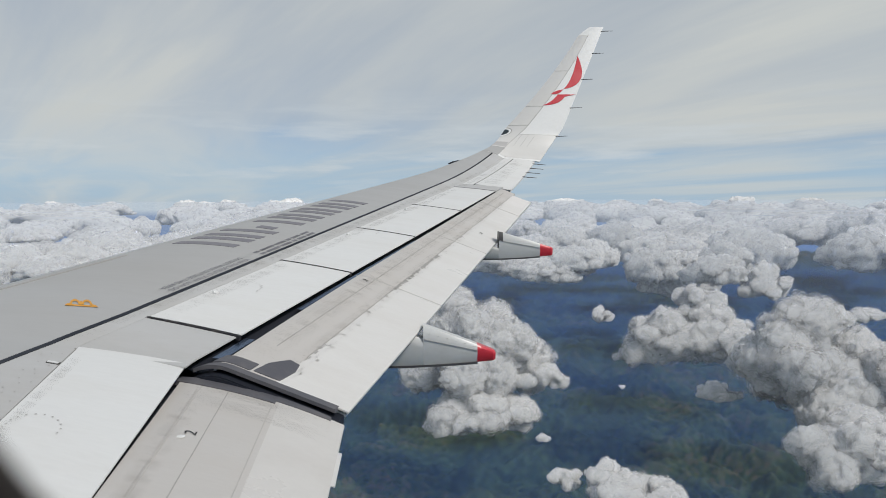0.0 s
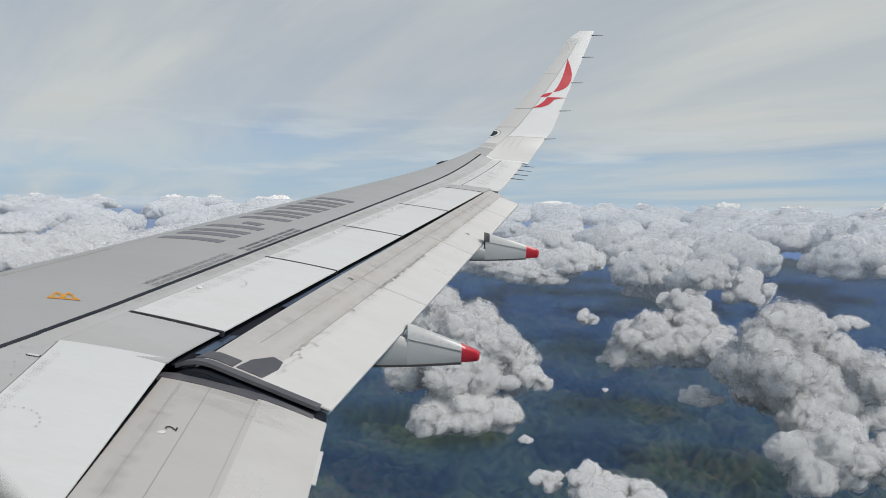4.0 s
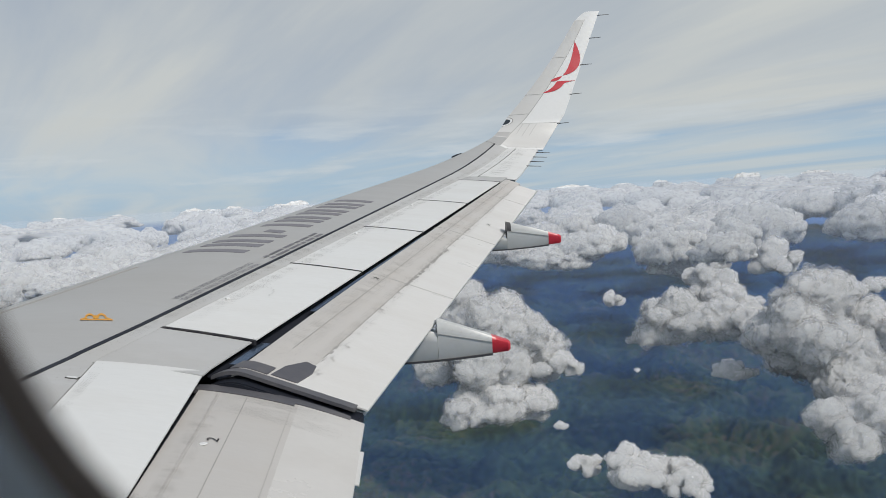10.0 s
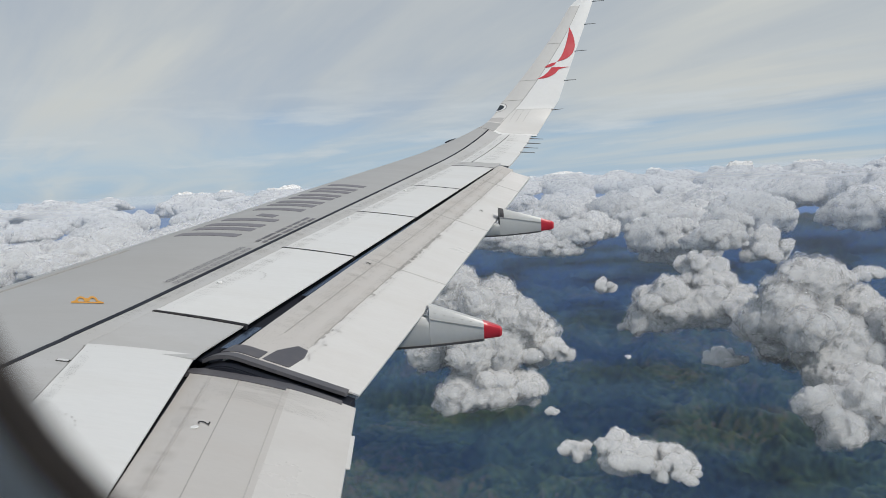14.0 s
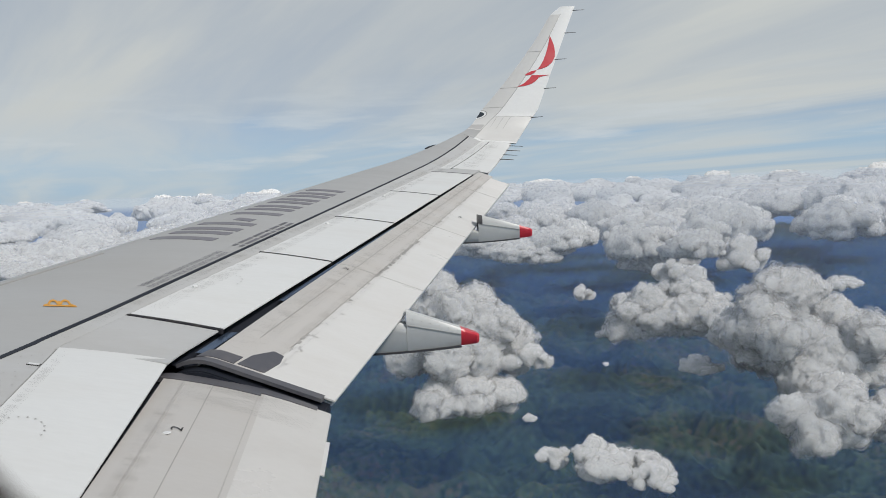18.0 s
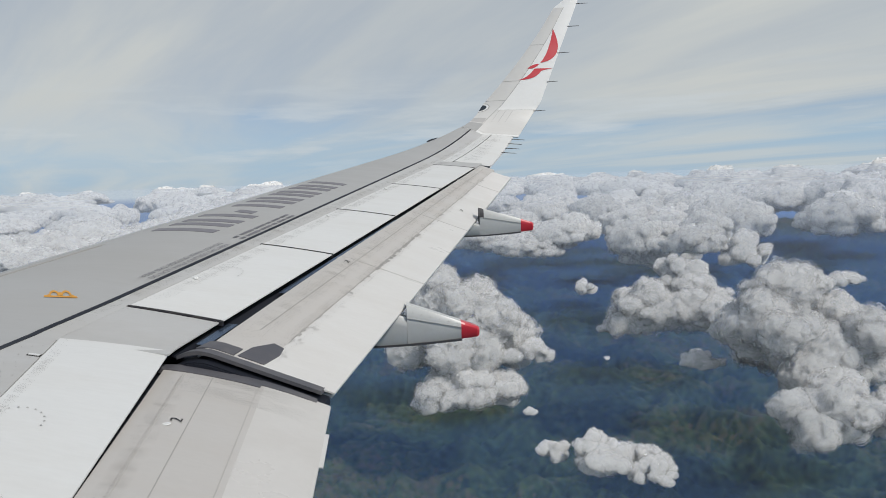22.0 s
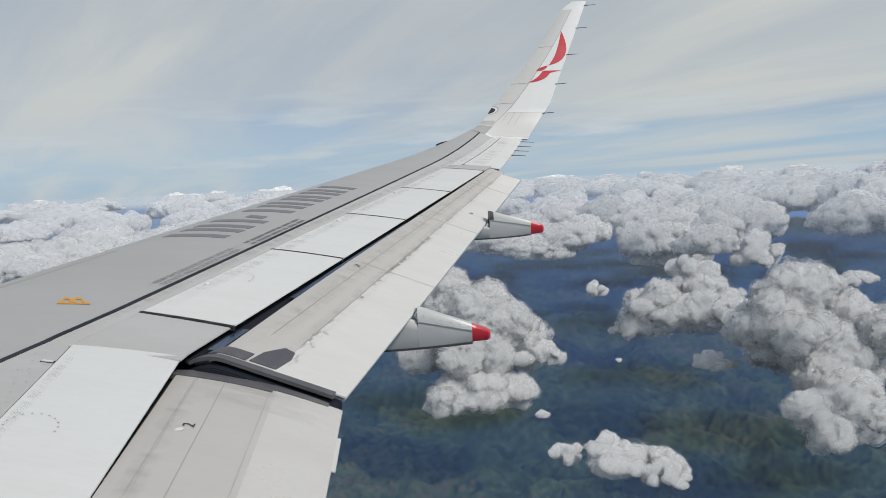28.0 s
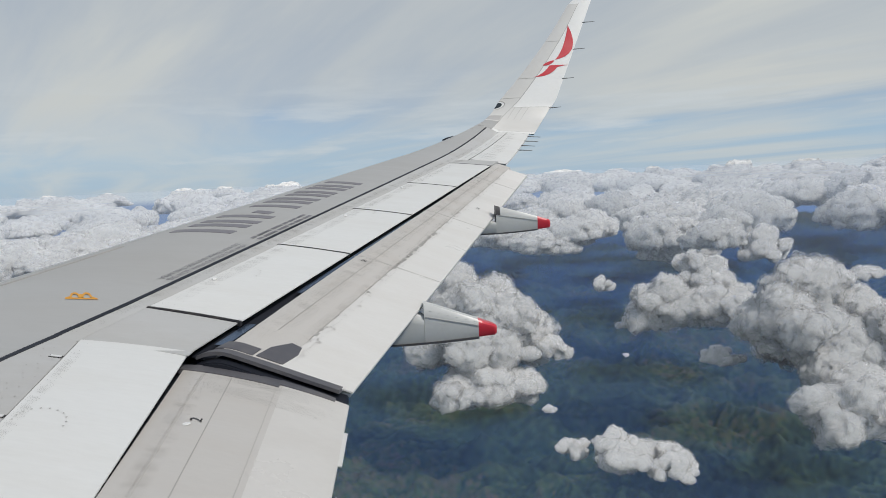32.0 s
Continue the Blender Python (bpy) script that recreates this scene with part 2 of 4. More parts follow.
def loft(rings, cap=True):
    """A closed skin through rings of equally many points."""
    bm = bmesh.new()
    vs = [[bm.verts.new(Vector(p)) for p in ring] for ring in rings]
    n = len(vs[0])
    for a, b in zip(vs, vs[1:]):
        for k in range(n):
            bm.faces.new((a[k], a[(k + 1) % n], b[(k + 1) % n], b[k]))
    if cap:
        bm.faces.new(vs[0])
        bm.faces.new(vs[-1][::-1])
    return bm


def rod(a, b, r0, r1, n=8):
    a, b = Vector(a), Vector(b)
    q = (b - a).to_track_quat("Z", "Y")
    return loft([[p + q @ Vector((r * math.cos(2 * math.pi * k / n), r * math.sin(2 * math.pi * k / n), 0)) for k in range(n)] for p, r in ((a, r0), (b, r1))])


def mix(a, b, f):
    return a + (b - a) * f


# ---- the wing: x aft, y outboard, z up ----


def bend(y):
    """The tip's upward flex."""
    return 0.018 * max(0.0, y - 13.5) ** 2


def te(y):
    return (0.01 + 0.324 * (y - 6.45), 0.04 + 0.187 * (y - 6.45) + bend(y)) if y > 6.4 else (0.0, 0.06 * (y - 6.35))


def spoiler_aft(y):
    return (-0.75 + 0.380 * (y - 6.9), 0.46 + 0.1605 * (y - 6.9) + bend(y)) if y > 6.42 else (-0.96 - 0.055 * (y - 6.4), 0.38 + 0.10 * (y - 6.4))


def spoiler_fore(y):
    return (-1.39 + 0.386 * (y - 7.0), 0.59 + 0.1515 * (y - 7.0) + bend(y)) if y > 6.4 else (-1.62 - 0.126 * (y - 6.4), 0.499 + 0.084 * (y - 6.4))


def lead(y):
    return -2.54 + 0.5 * (y - 7.6), 0.78 + 0.158 * (y - 7.6) + bend(y)


def skin(y, u, lift=0.0):
    """The upper skin at the span y, from the spoilers' hinge (u = 0) to the leading edge (u = 1)."""
    (ax, az), (bx, bz) = spoiler_fore(y), lead(y)
    return ax + (bx - ax) * u, y, az + (bz - az) * u + 0.16 * (ax - bx) * u * (1 - u) + lift


def on_skin(x, y, lift=0.0):
    """The upper skin over the place x, y."""
    a, b = spoiler_fore(y)[0], lead(y)[0]
    return skin(y, (x - a) / (b - a), lift)


def joint_x(y):
    """The dark joint between the wing box and the shroud."""
    if y > 6.97:
        return -1.533 + 0.3765 * (y - 6.97)
    return -1.756 + (0.408 if y > 6.424 else 0.155) * (y - 6.424)


def rear(y, f, lift=0.0):
    """The fixed rear panels and spoilers: f = 0 at the hinge, 1 at the aft edge."""
    (ax, az), (bx, bz) = spoiler_fore(y), spoiler_aft(y)
    return mix(ax, bx, f), y, mix(az, bz, f) + 0.02 * f * (1 - f) + lift


def outer_flap(y, v, lift=0.0):
    (fx, fz), (tx, tz) = spoiler_aft(max(y, 6.43)), te(max(y, 6.41))
    fx -= 0.03
    drop = 1.75 * max(0.0, 0.25 - v) ** 2
    h = fz - tz + 0.05
    return mix(fx, tx, v), y, tz + h * (1 - v) - drop * h / 0.4 + lift


def inner_flap(y, v, lift=0.0):
    fx, (tx, tz) = -1.03 - 0.073 * (y - 6.35), te(min(y, 6.39))
    w = 1 - v
    return mix(fx, tx, v), y, tz + 0.47 * w - 0.155 * w * w + lift


wing = tagged(new("aircraft_wing"), "swept grey and white airliner wing with upturned tip and lowered flaps", "wing")
ROOT, TIP = 1.9, 16.30


def main_skin():
    def top(u, v):
        y = mix(ROOT, TIP, u)
        a, b = spoiler_fore(y)[0], lead(y)[0]
        return skin(y, mix((joint_x(y) - 0.014 - a) / (b - a), 1.0, v))
    part("wing_skin", panel(top, 180, 14, 0.05), GREY_SKIN, wing, "matt grey painted upper wing skin")

    def strip(u, v):
        y = mix(ROOT, TIP, u)
        a, b = spoiler_fore(y)[0], lead(y)[0]
        return skin(y, mix(0.0, (joint_x(y) + 0.014 - a) / (b - a), v))
    part("shroud_strip", panel(strip, 180, 3, 0.014), PALE_SKIN, wing)

    def seam(u, v):
        y = mix(ROOT, TIP - 0.02, u)
        return on_skin(joint_x(y) + mix(-1, 1, v) * mix(0.017, 0.007, max(0.0, (y - 7) / 9)), y, 0.004)
    part("joint_strip", panel(seam, 180, 2, 0.03), GAP, wing, "black rubber joint along the wing box")
    # leading edge: nose, and the lower skin to the rear spar
    spans = (ROOT, 7.15, 10.1, 13.0, 15.35)
    for a, b in zip(spans, spans[1:]):
        rings = []
        for k in range(13):
            y = mix(a + 0.004, b - 0.004, k / 12)
            x, z = lead(y)
            c = 0.5 + 0.5 * (16 - y) / 9
            rings.append([(x + 0.004, y, z), (x - 0.035 * c, y, z - 0.004), (x - 0.10 * c, y, z - 0.035 * c), (x - 0.15 * c, y, z - 0.10 * c), (x - 0.15 * c, y, z - 0.17 * c),
                          (x - 0.08 * c, y, z - 0.24 * c), (x + 0.06, y, z - 0.28 * c), (x + 0.06, y, z - 0.03)])
        part("leading_edge_slat", loft(rings), ALLOY, wing, "bare metal leading edge slat")
    under = []
    for k in range(40):
        y = mix(ROOT, TIP, k / 39)
        (lx, lz), (sx, sz), (ax, az) = lead(y), spoiler_fore(y), spoiler_aft(y)
        c = 0.35 + 0.65 * (TIP - y) / 9
        under.append([(lx + 0.07, y, lz - 0.10), (lx + 0.07, y, lz - 0.27 * c), (mix(lx, sx, 0.5), y, mix(lz, sz, 0.5) - 0.40 * c), (ax - 0.10, y, az - 0.34 * c),
                      (ax - 0.12, y, az - 0.16), (sx, y, sz - 0.07), (mix(lx, sx, 0.5), y, mix(lz, sz, 0.5) - 0.02)])
    # painted near black, as the shade behind the flaps
    part("lower_wing_box", loft(under), GAP, wing, "lower wing structure behind the flaps, painted black as unlit")


def slab(y0, y1, f0, f1, mat, name, nu=14, nv=6, lift=0.0, thick=0.03, label="", skew=0.0):
    """A rear panel between two spans, its ends swept a little."""
    def top(u, v):
        f = mix(f0, f1, v)
        return rear(mix(y0, y1, u) + skew * f, f, lift)
    return part(name, panel(top, nu, nv, thick), mat, wing, label)


main_skin()
# fixed panel between the inner and the outer spoilers, and the one before the aileron
def fixed_panel(u, v):
    y = mix(6.33, 6.990, u) - 0.06 * v
    (ax, az), (bx, bz) = spoiler_fore(max(y, 6.41)), spoiler_aft(max(y, 6.45))
    return mix(ax, bx, v) - 0.02 * v, y, mix(az, bz, v) - 0.001 + 0.012 * v * (1 - v)


part("shroud_panel", panel(fixed_panel, 8, 8, 0.008), PALE_SKIN, wing, "grey fixed panel between the spoilers")
slab(13.43, 13.80, 0.0, 1.0, PALE_SKIN, "shroud_panel", lift=-0.003)
slab(13.80, 16.33, 0.0, 0.26, WHITE, "shroud_panel", lift=-0.003)
# spoilers: one inboard, four outboard
def inner_spoiler(u, v):
    y = mix(ROOT, 6.37, u)
    (ax, az), (bx, bz) = spoiler_fore(min(y, 6.39)), spoiler_aft(min(y, 6.39))
    v = mix(0.035, 1.0, v)
    return mix(ax, bx, v), y - 0.03 * (1 - v), mix(az, bz, v) + 0.03 * v * (1 - v) + 0.012


part("spoiler", panel(inner_spoiler, 24, 8, 0.007), WHITE, wing, "white painted inboard spoiler with dirty edges")
EDGES = (6.985, 8.66, 10.19, 11.78, 13.43)
for a, b in zip(EDGES, EDGES[1:]):
    slab(a + 0.012, b - 0.012, 0.02, 1.0, WHITE, "spoiler", lift=0.006, label="white painted spoiler panel", skew=-0.08, thick=0.008)


def flap_strip(fn, y0, y1, v0, v1, mat, name, nu=30, nv=10, lift=0.0, label="", thick=0.03):
    return part(name, panel(lambda u, v: fn(mix(y0, y1, u), mix(v0, v1, v), lift), nu, nv, thick), mat, wing, label)


# outer flap: worn front half, whiter rear half, and its lower face
def slot(y):
    """The open slot between the spoilers' aft edge and the lowered flap, in metres."""
    return 0.022 + 0.062 * max(0.0, 1 - (y - 6.45) / 2.2) ** 1.3


def flap_front(u, v):
    y = mix(6.47, 13.50, u)
    c = te(y)[0] - spoiler_aft(y)[0] + 0.03
    return outer_flap(y, mix((slot(y) + 0.03) / c, 0.52, v), -0.05 * max(0, 0.12 - v) / 0.12 * max(0, 0.12 - v) / 0.12)


part("outer_flap", panel(flap_front, 40, 18, 0.03), FLAP, wing, "dirty off-white outer flap, lowered a little")
# near-black plate under the slot, painted as its shade
part("flap_cove", panel(lambda u, v: (spoiler_aft(mix(6.47, 13.50, u))[0] + mix(-0.07, slot(mix(6.47, 13.50, u)) + 0.03, v), mix(6.47, 13.50, u),
                                      spoiler_aft(mix(6.47, 13.50, u))[1] - mix(0.05, 0.13, v)), 30, 2, 0.01), GAP, wing, "near-black plate painted as the shade in the flap slot")
# strips stand where the slot mirrors sky; that blue is painted in
def nose_strip(y0, y1):
    def spot(u, v):
        y = mix(y0, y1, u)
        return spoiler_aft(y)[0] + mix(0.0, slot(y) - 0.004, v), y, spoiler_aft(y)[1] - mix(0.035, 0.045, v)
    part("flap_nose_strip", panel(spot, 12, 1, 0.004), SLOT_SKY_METAL, wing, "polished flap nose with a blue sky reflection tinted into the metal")


nose_strip(6.60, 6.97)
nose_strip(7.65, 10.1)
flap_strip(outer_flap, 6.47, 13.35, 0.52, 1.0, FLAP_WHITE, "flap_trailing_panel", label="cleaner white rear panel of the outer flap", lift=0.001, thick=0.012)
flap_strip(outer_flap, 6.49, 13.48, 0.20, 0.97, FAIRING, "flap_lower_skin", lift=-0.034, thick=0.02)
flap_strip(inner_flap, ROOT, 6.33, 0.050, 0.62, FLAP, "inner_flap", label="dirty off-white inner flap with seams")
# the inner slot's shade, painted as a near-black plate too
part("flap_cove", panel(lambda u, v: inner_flap(mix(ROOT, 6.40, u), mix(-0.10, 0.11, v), -0.04), 20, 2, 0.01), GAP, wing)
flap_strip(inner_flap, ROOT, 6.33, 0.62, 1.0, FLAP_MID, "flap_trailing_panel", lift=0.001, thick=0.012)
flap_strip(inner_flap, ROOT, 6.31, 0.12, 0.97, FAIRING, "flap_lower_skin", lift=-0.034, thick=0.02)
part("trailing_tab", panel(lambda u, v: (mix(-0.03, 0.022, v), mix(5.44, 5.88, u), te(mix(5.44, 5.88, u))[1] + 0.008 - 0.012 * v), 6, 2, 0.006), FLAP_WHITE, wing)
# aileron, drooped a little, with its hinge line
def aileron(u, v):
    y = mix(13.86, 16.28, u)
    x, z = rear(y, 0.30)[0], rear(y, 0.30)[2]
    tx, tz = te(y)
    w = mix(0.0, 1.0, v)
    return mix(x, tx - 0.06 - 0.05 * (y - 13.86), 0.62 * w), y + 0.02 * v, mix(z, tz + 0.03, 0.62 * w) + 0.02 * w * (1 - w)


part("aileron", panel(aileron, 16, 8, 0.03), WHITE, wing, "white aileron beside the upturned tip")
part("hinge_line", panel(lambda u, v: rear(mix(13.86, 16.28, u), mix(0.265, 0.30, v), -0.008), 16, 1, 0.02), GAP, wing)
# a near-black plate painted as the shade of this gap
part("flap_end_gap", panel(lambda u, v: rear(mix(13.45, 13.84, u) + 0.10 * v, mix(0.86, 1.16, v), -0.05), 4, 4, 0.02), GAP, wing, "near-black plate painted as the shade between flap and aileron")

# ---- details of the wing ----


def ribbon(fn, pts, width, mat, name, lift=0.004, label="", thick=0.006):
    """A narrow band along a line on a surface: fn(a, b, lift), pts of (a, b), width in a then b."""
    wa, wb = width
    bm = panel(lambda u, v: fn(*[mix(p, q, u * (len(pts) - 1) - int(min(u * (len(pts) - 1), len(pts) - 2)))
                                 + w * (v - 0.5) for p, q, w in zip(pts[int(min(u * (len(pts) - 1), len(pts) - 2))],
                                                                   pts[int(min(u * (len(pts) - 1), len(pts) - 2)) + 1], (wa, wb))], lift), 4 * (len(pts) - 1), 1, thick)
    return part(name, bm, mat, wing, label)


# dark end seals of both flaps
part("flap_end_seal", panel(lambda u, v: outer_flap(6.425 + 0.065 * u, mix(0.02, 0.93, v), 0.010 - 0.008 * u), 2, 20, 0.025), GRAPHITE, wing, "black rubber seal on the end of the outer flap")
# black plates fill the flap end gap in place of its shade
part("flap_end_rib", panel(lambda u, v: outer_flap(6.36 + 0.05 * u, mix(0.04, 0.93, v), -0.055), 2, 20, 0.05), GAP, wing)
part("flap_end_gap", panel(lambda u, v: inner_flap(6.30 + 0.10 * u, mix(-0.05, 0.98, v), -0.06), 2, 20, 0.03), GAP, wing)
part("flap_end_gap", panel(lambda u, v: outer_flap(6.37 + 0.12 * u, mix(-0.05, 0.96, v), -0.045), 2, 20, 0.05), GAP, wing)
part("flap_end_seal", panel(lambda u, v: inner_flap(6.255 + (0.075 + 0.05 * min(1, v * 4)) * u, mix(0.0, 0.60, v), 0.006), 3, 16, 0.03), GRAPHITE, wing, "grey rubber seal on the end of the inner flap")
part("flap_end_seal", panel(lambda u, v: inner_flap(6.30 + (0.09 - 0.03 * v) * u, mix(0.60, 0.92, v), 0.006), 2, 8, 0.03), GRAPHITE, wing)
# dark wear plates on the outer flap's inboard corner
def patch(corners, name, clip=0.0):
    a, b, c, d = corners

    def most(u, v):
        return v * (1 - clip * (0.5 * max(0.0, 0.35 - u) / 0.35 + 0.35 * max(0.0, u - 0.8) / 0.2))
    return part(name, panel(lambda u, v: outer_flap(mix(mix(a[0], b[0], u), mix(d[0], c[0], u), most(u, v)), mix(mix(a[1], b[1], u), mix(d[1], c[1], u), most(u, v)), 0.006), 20, 4, 0.008),
                GRAPHITE, wing, "dark grey wear plate")


patch(((6.51, 0.36), (6.51, 0.53), (6.76, 0.565), (6.80, 0.40)), "wear_plate", 1.0)
patch(((6.50, 0.10), (6.50, 0.34), (6.60, 0.345), (6.60, 0.13)), "wear_plate")
# joints between spoilers, and at the spoilers' outer ends
for y in EDGES:
    part("panel_joint", panel(lambda u, v, y=y: rear(y - 0.012 + 0.024 * u - 0.08 * v, v, 0.003 if y < 8 else 0.0080), 1, 8, 0.03), LINE, wing, "dark joint between two spoiler panels")
part("panel_joint", panel(lambda u, v: (inner_spoiler(1, v)[0], inner_spoiler(1, v)[1] + 0.004 + 0.012 * u, inner_spoiler(1, v)[2] - 0.012), 1, 8, 0.01), LINE, wing)
# seams of the flaps
for v, mat in ((0.175, SOFT_SEAM), (0.33, FAINT), (0.585, SOFT_SEAM)):
    part("flap_seam", panel(lambda u, w, v=v: inner_flap(mix(ROOT, 6.24, u), v + 0.004 * w, 0.003), 24, 1, 0.004), mat, wing)
for v in (0.30, 0.515):
    part("flap_seam", panel(lambda u, w, v=v: outer_flap(mix(6.9, 13.3, u), v + 0.006 * w, 0.003), 24, 1, 0.004), FAINT, wing)
for y in (8.55, 10.35, 12.35):
    part("flap_seam", panel(lambda u, w, y=y: outer_flap(y + 0.010 * u, mix(0.1, 1.0, w), 0.0035), 1, 12, 0.004), SOFT_SEAM, wing)
# scuff marks where the flap slides under the spoilers
rng = random.Random(5)
bm = bmesh.new()
for k in range(70):
    y = mix(8.5, 9.7, rng.random()) if k < 45 else mix(6.9, 12.8, rng.random())
    v0, dv, dy = 0.505 + 0.02 * rng.random(), 0.02 + 0.02 * rng.random(), 0.01 + 0.05 * rng.random()
    q = [outer_flap(y, v0, 0.0042), outer_flap(y + dy, v0, 0.0042), outer_flap(y + dy * 0.8, v0 + dv, 0.0042), outer_flap(y + dy * 0.1, v0 + dv * 0.9, 0.0042)]
    bm.faces.new([bm.verts.new(p) for p in q])
tagged(part("scuff_mark", bm, FAINT, wing, "grey scuff marks across the flap", smooth=0), kind="stuff")


def rivets(name, places, fn, r=0.006):
    bm = bmesh.new()
    for a, b in places:
        p = Vector(fn(a, b, 0.0))
        ring = [bm.verts.new(p + Vector((r * math.cos(k * math.pi / 3), r * math.sin(k * math.pi / 3), 0.002))) for k in range(6)]
        c = bm.verts.new(p + Vector((0, 0, 0.005)))
        for k in range(6):
            bm.faces.new((ring[k], ring[(k + 1) % 6], c))
    return tagged(part(name, bm, RIVET, wing, "rows of small rivet heads"), kind="stuff")


rivets("rivet_rows", [(mix(ROOT, 6.2, k / 130), 0.165) for k in range(131)], inner_flap, 0.005)
rivets("rivet_rows", [(mix(6.2, 16, k / 260), 0.03) for k in range(261)] + [(6.42 + 0.05 * k, 0.97) for k in range(11)], lambda y, f, l: rear(max(y, 6.43), f, 0.006), 0.004)
rivets("rivet_rows", [(6.2 - 0.055 * k + 0.02 * (k % 3), 0.02 + 0.12 * ((k * 7) % 5) / 5) for k in range(70)], lambda y, f, l: on_skin(spoiler_fore(y)[0] - 0.02 - f, y), 0.005)
rivets("rivet_rows", [(mix(7.2, 16, k / 200), 0.94) for k in range(201)], lambda y, u, l: skin(y, u), 0.004)
# the arcs of fasteners on the two spoilers over their actuators
def arc(y0, f0, ry, rf, n=13):
    return [(y0 + ry * math.cos(mix(-1.7, 1.7, k / (n - 1))), f0 + rf * math.sin(mix(-1.7, 1.7, k / (n - 1)))) for k in range(n)]


rivets("actuator_fasteners", arc(7.78, 0.24, 0.16, 0.22), lambda y, f, l: rear(y, f, 0.012), 0.008)
rivets("actuator_fasteners", arc(10.0, 0.24, 0.16, 0.22), lambda y, f, l: rear(y, f, 0.012), 0.008)
rivets("actuator_fasteners", [(y, f) for y, f in arc(5.12, 0.26, 0.15, 0.20, 11)], lambda y, f, l: (inner_spoiler((y - ROOT) / (6.37 - ROOT), f)), 0.006)
for y in (7.62, 9.84, 11.4):
    ob = part("hinge_cover", loft([[(c[0] + 0.022 * s * math.cos(k * math.pi / 4), c[1] + 0.03 * s * math.sin(k * math.pi / 4), c[2] + h) for k in range(8)]
                                   for c in (rear(y, 0.10),) for s, h in ((1, 0.004), (0.9, 0.016), (0.4, 0.022))]), WINGLET, wing, "small white hinge cover")
for y in (6.02, 5.12, 4.83):
    def slip(grow, lift, y=y):
        return panel(lambda u, v: on_skin(spoiler_fore(y)[0] - 0.035 + (0.030 + grow) * (2 * u - 1), y + (0.012 + grow) * (2 * v - 1), lift), 4, 2, 0.004)
    hinge = part("hinge_plate", slip(0.0, 0.007), WHITE, wing, "small white hinge plate with a dark rim")
    part("plate_rim", slip(0.005, 0.004), LINE, hinge)

# dirt along hinges, slots and edges


def dirt(fn, name="grime_streak"):
    """A strip of thin dirt that fades out towards its edges."""
    ob = part(name, panel(fn, 60, 6, 0.002), GRIME, wing, "faint brownish dirt streak in the paint")
    fade = ob.data.attributes.new("fade", "FLOAT", "POINT")
    n = 61 * 7
    for k in range(len(ob.data.vertices)):
        i, j = divmod(k % n, 7)
        fade.data[k].value = math.sin(math.pi * j / 6) * min(1.0, i / 6, (60 - i) / 6)


dirt(lambda u, v: rear(mix(7.02, 13.3, u), mix(0.03, 0.26, v), 0.0085))
dirt(lambda u, v: inner_spoiler(u, mix(0.02, 0.14, v))[:2] + (inner_spoiler(u, mix(0.02, 0.14, v))[2] + 0.003,))
dirt(lambda u, v: outer_flap(mix(6.6, 13.3, u), mix(0.17, 0.40, v), 0.0025))
dirt(lambda u, v: outer_flap(mix(6.6, 13.3, u), mix(0.44, 0.60, v), 0.0030))
dirt(lambda u, v: inner_flap(mix(ROOT, 6.2, u), mix(0.10, 0.24, v), 0.0025))
dirt(lambda u, v: inner_flap(mix(5.9, 6.3, u), mix(0.15, 0.95, v), 0.0045))
dirt(lambda u, v: skin(mix(6.4, 16.2, u), mix(0.02, 0.12, v), 0.0025))
dirt(lambda u, v: aileron(u, mix(0.0, 0.6, v))[:2] + (aileron(u, mix(0.0, 0.6, v))[2] + 0.003,))
dirt(lambda u, v: rear(mix(13.45, 16.2, u), mix(0.02, 0.24, v), 0.0025))

# ---- painted marks ----


def glyphs(text, size):
    """Flat triangles of a line of writing in the built-in font: points and faces, its own width."""
    cu = bpy.data.curves.new("writing", "FONT")
    cu.body, cu.size, cu.resolution_u = text, size, 3
    ob = bpy.data.objects.new("writing", cu)
    me = bpy.data.meshes.new_from_object(ob)
    pts = [v.co.copy() for v in me.vertices]
    faces = [list(p.vertices) for p in me.polygons]
    bpy.data.objects.remove(ob)
    bpy.data.curves.remove(cu)
    bpy.data.meshes.remove(me)
    return pts, faces, max(p.x for p in pts)


def write(text, place, length, height, mat, name, flip=False, label=""):
    """Writing laid on a surface: place(along, across) with along from 0 to length and across from 0 to height."""
    pts, faces, w = glyphs(text, 1.0)
    bm = bmesh.new()
    vs = []
    for p in pts:
        a, b = p.x / w * length, p.y / 0.72 * height
        vs.append(bm.verts.new(place(length - a, height - b) if flip else place(a, b)))
    for f in faces:
        if len(set(f)) > 2:
            bm.faces.new([vs[k] for k in f])
    return part(name, bm, mat, wing, label, smooth=0)


def beside_joint(y0, off):
    return lambda a, b: on_skin(joint_x(y0 + a) - off - b, y0 + a, 0.005)


write("DO NOT WALK OUTSIDE THIS AREA", beside_joint(7.50, 0.035), 1.02, 0.045, MARK, "walk_warning", label="small dark warning lettering")
write("DO NOT WALK OUTSIDE THIS AREA", beside_joint(7.50, 0.095), 1.02, 0.045, MARK, "walk_warning", flip=True, label="small dark warning lettering, upside down")
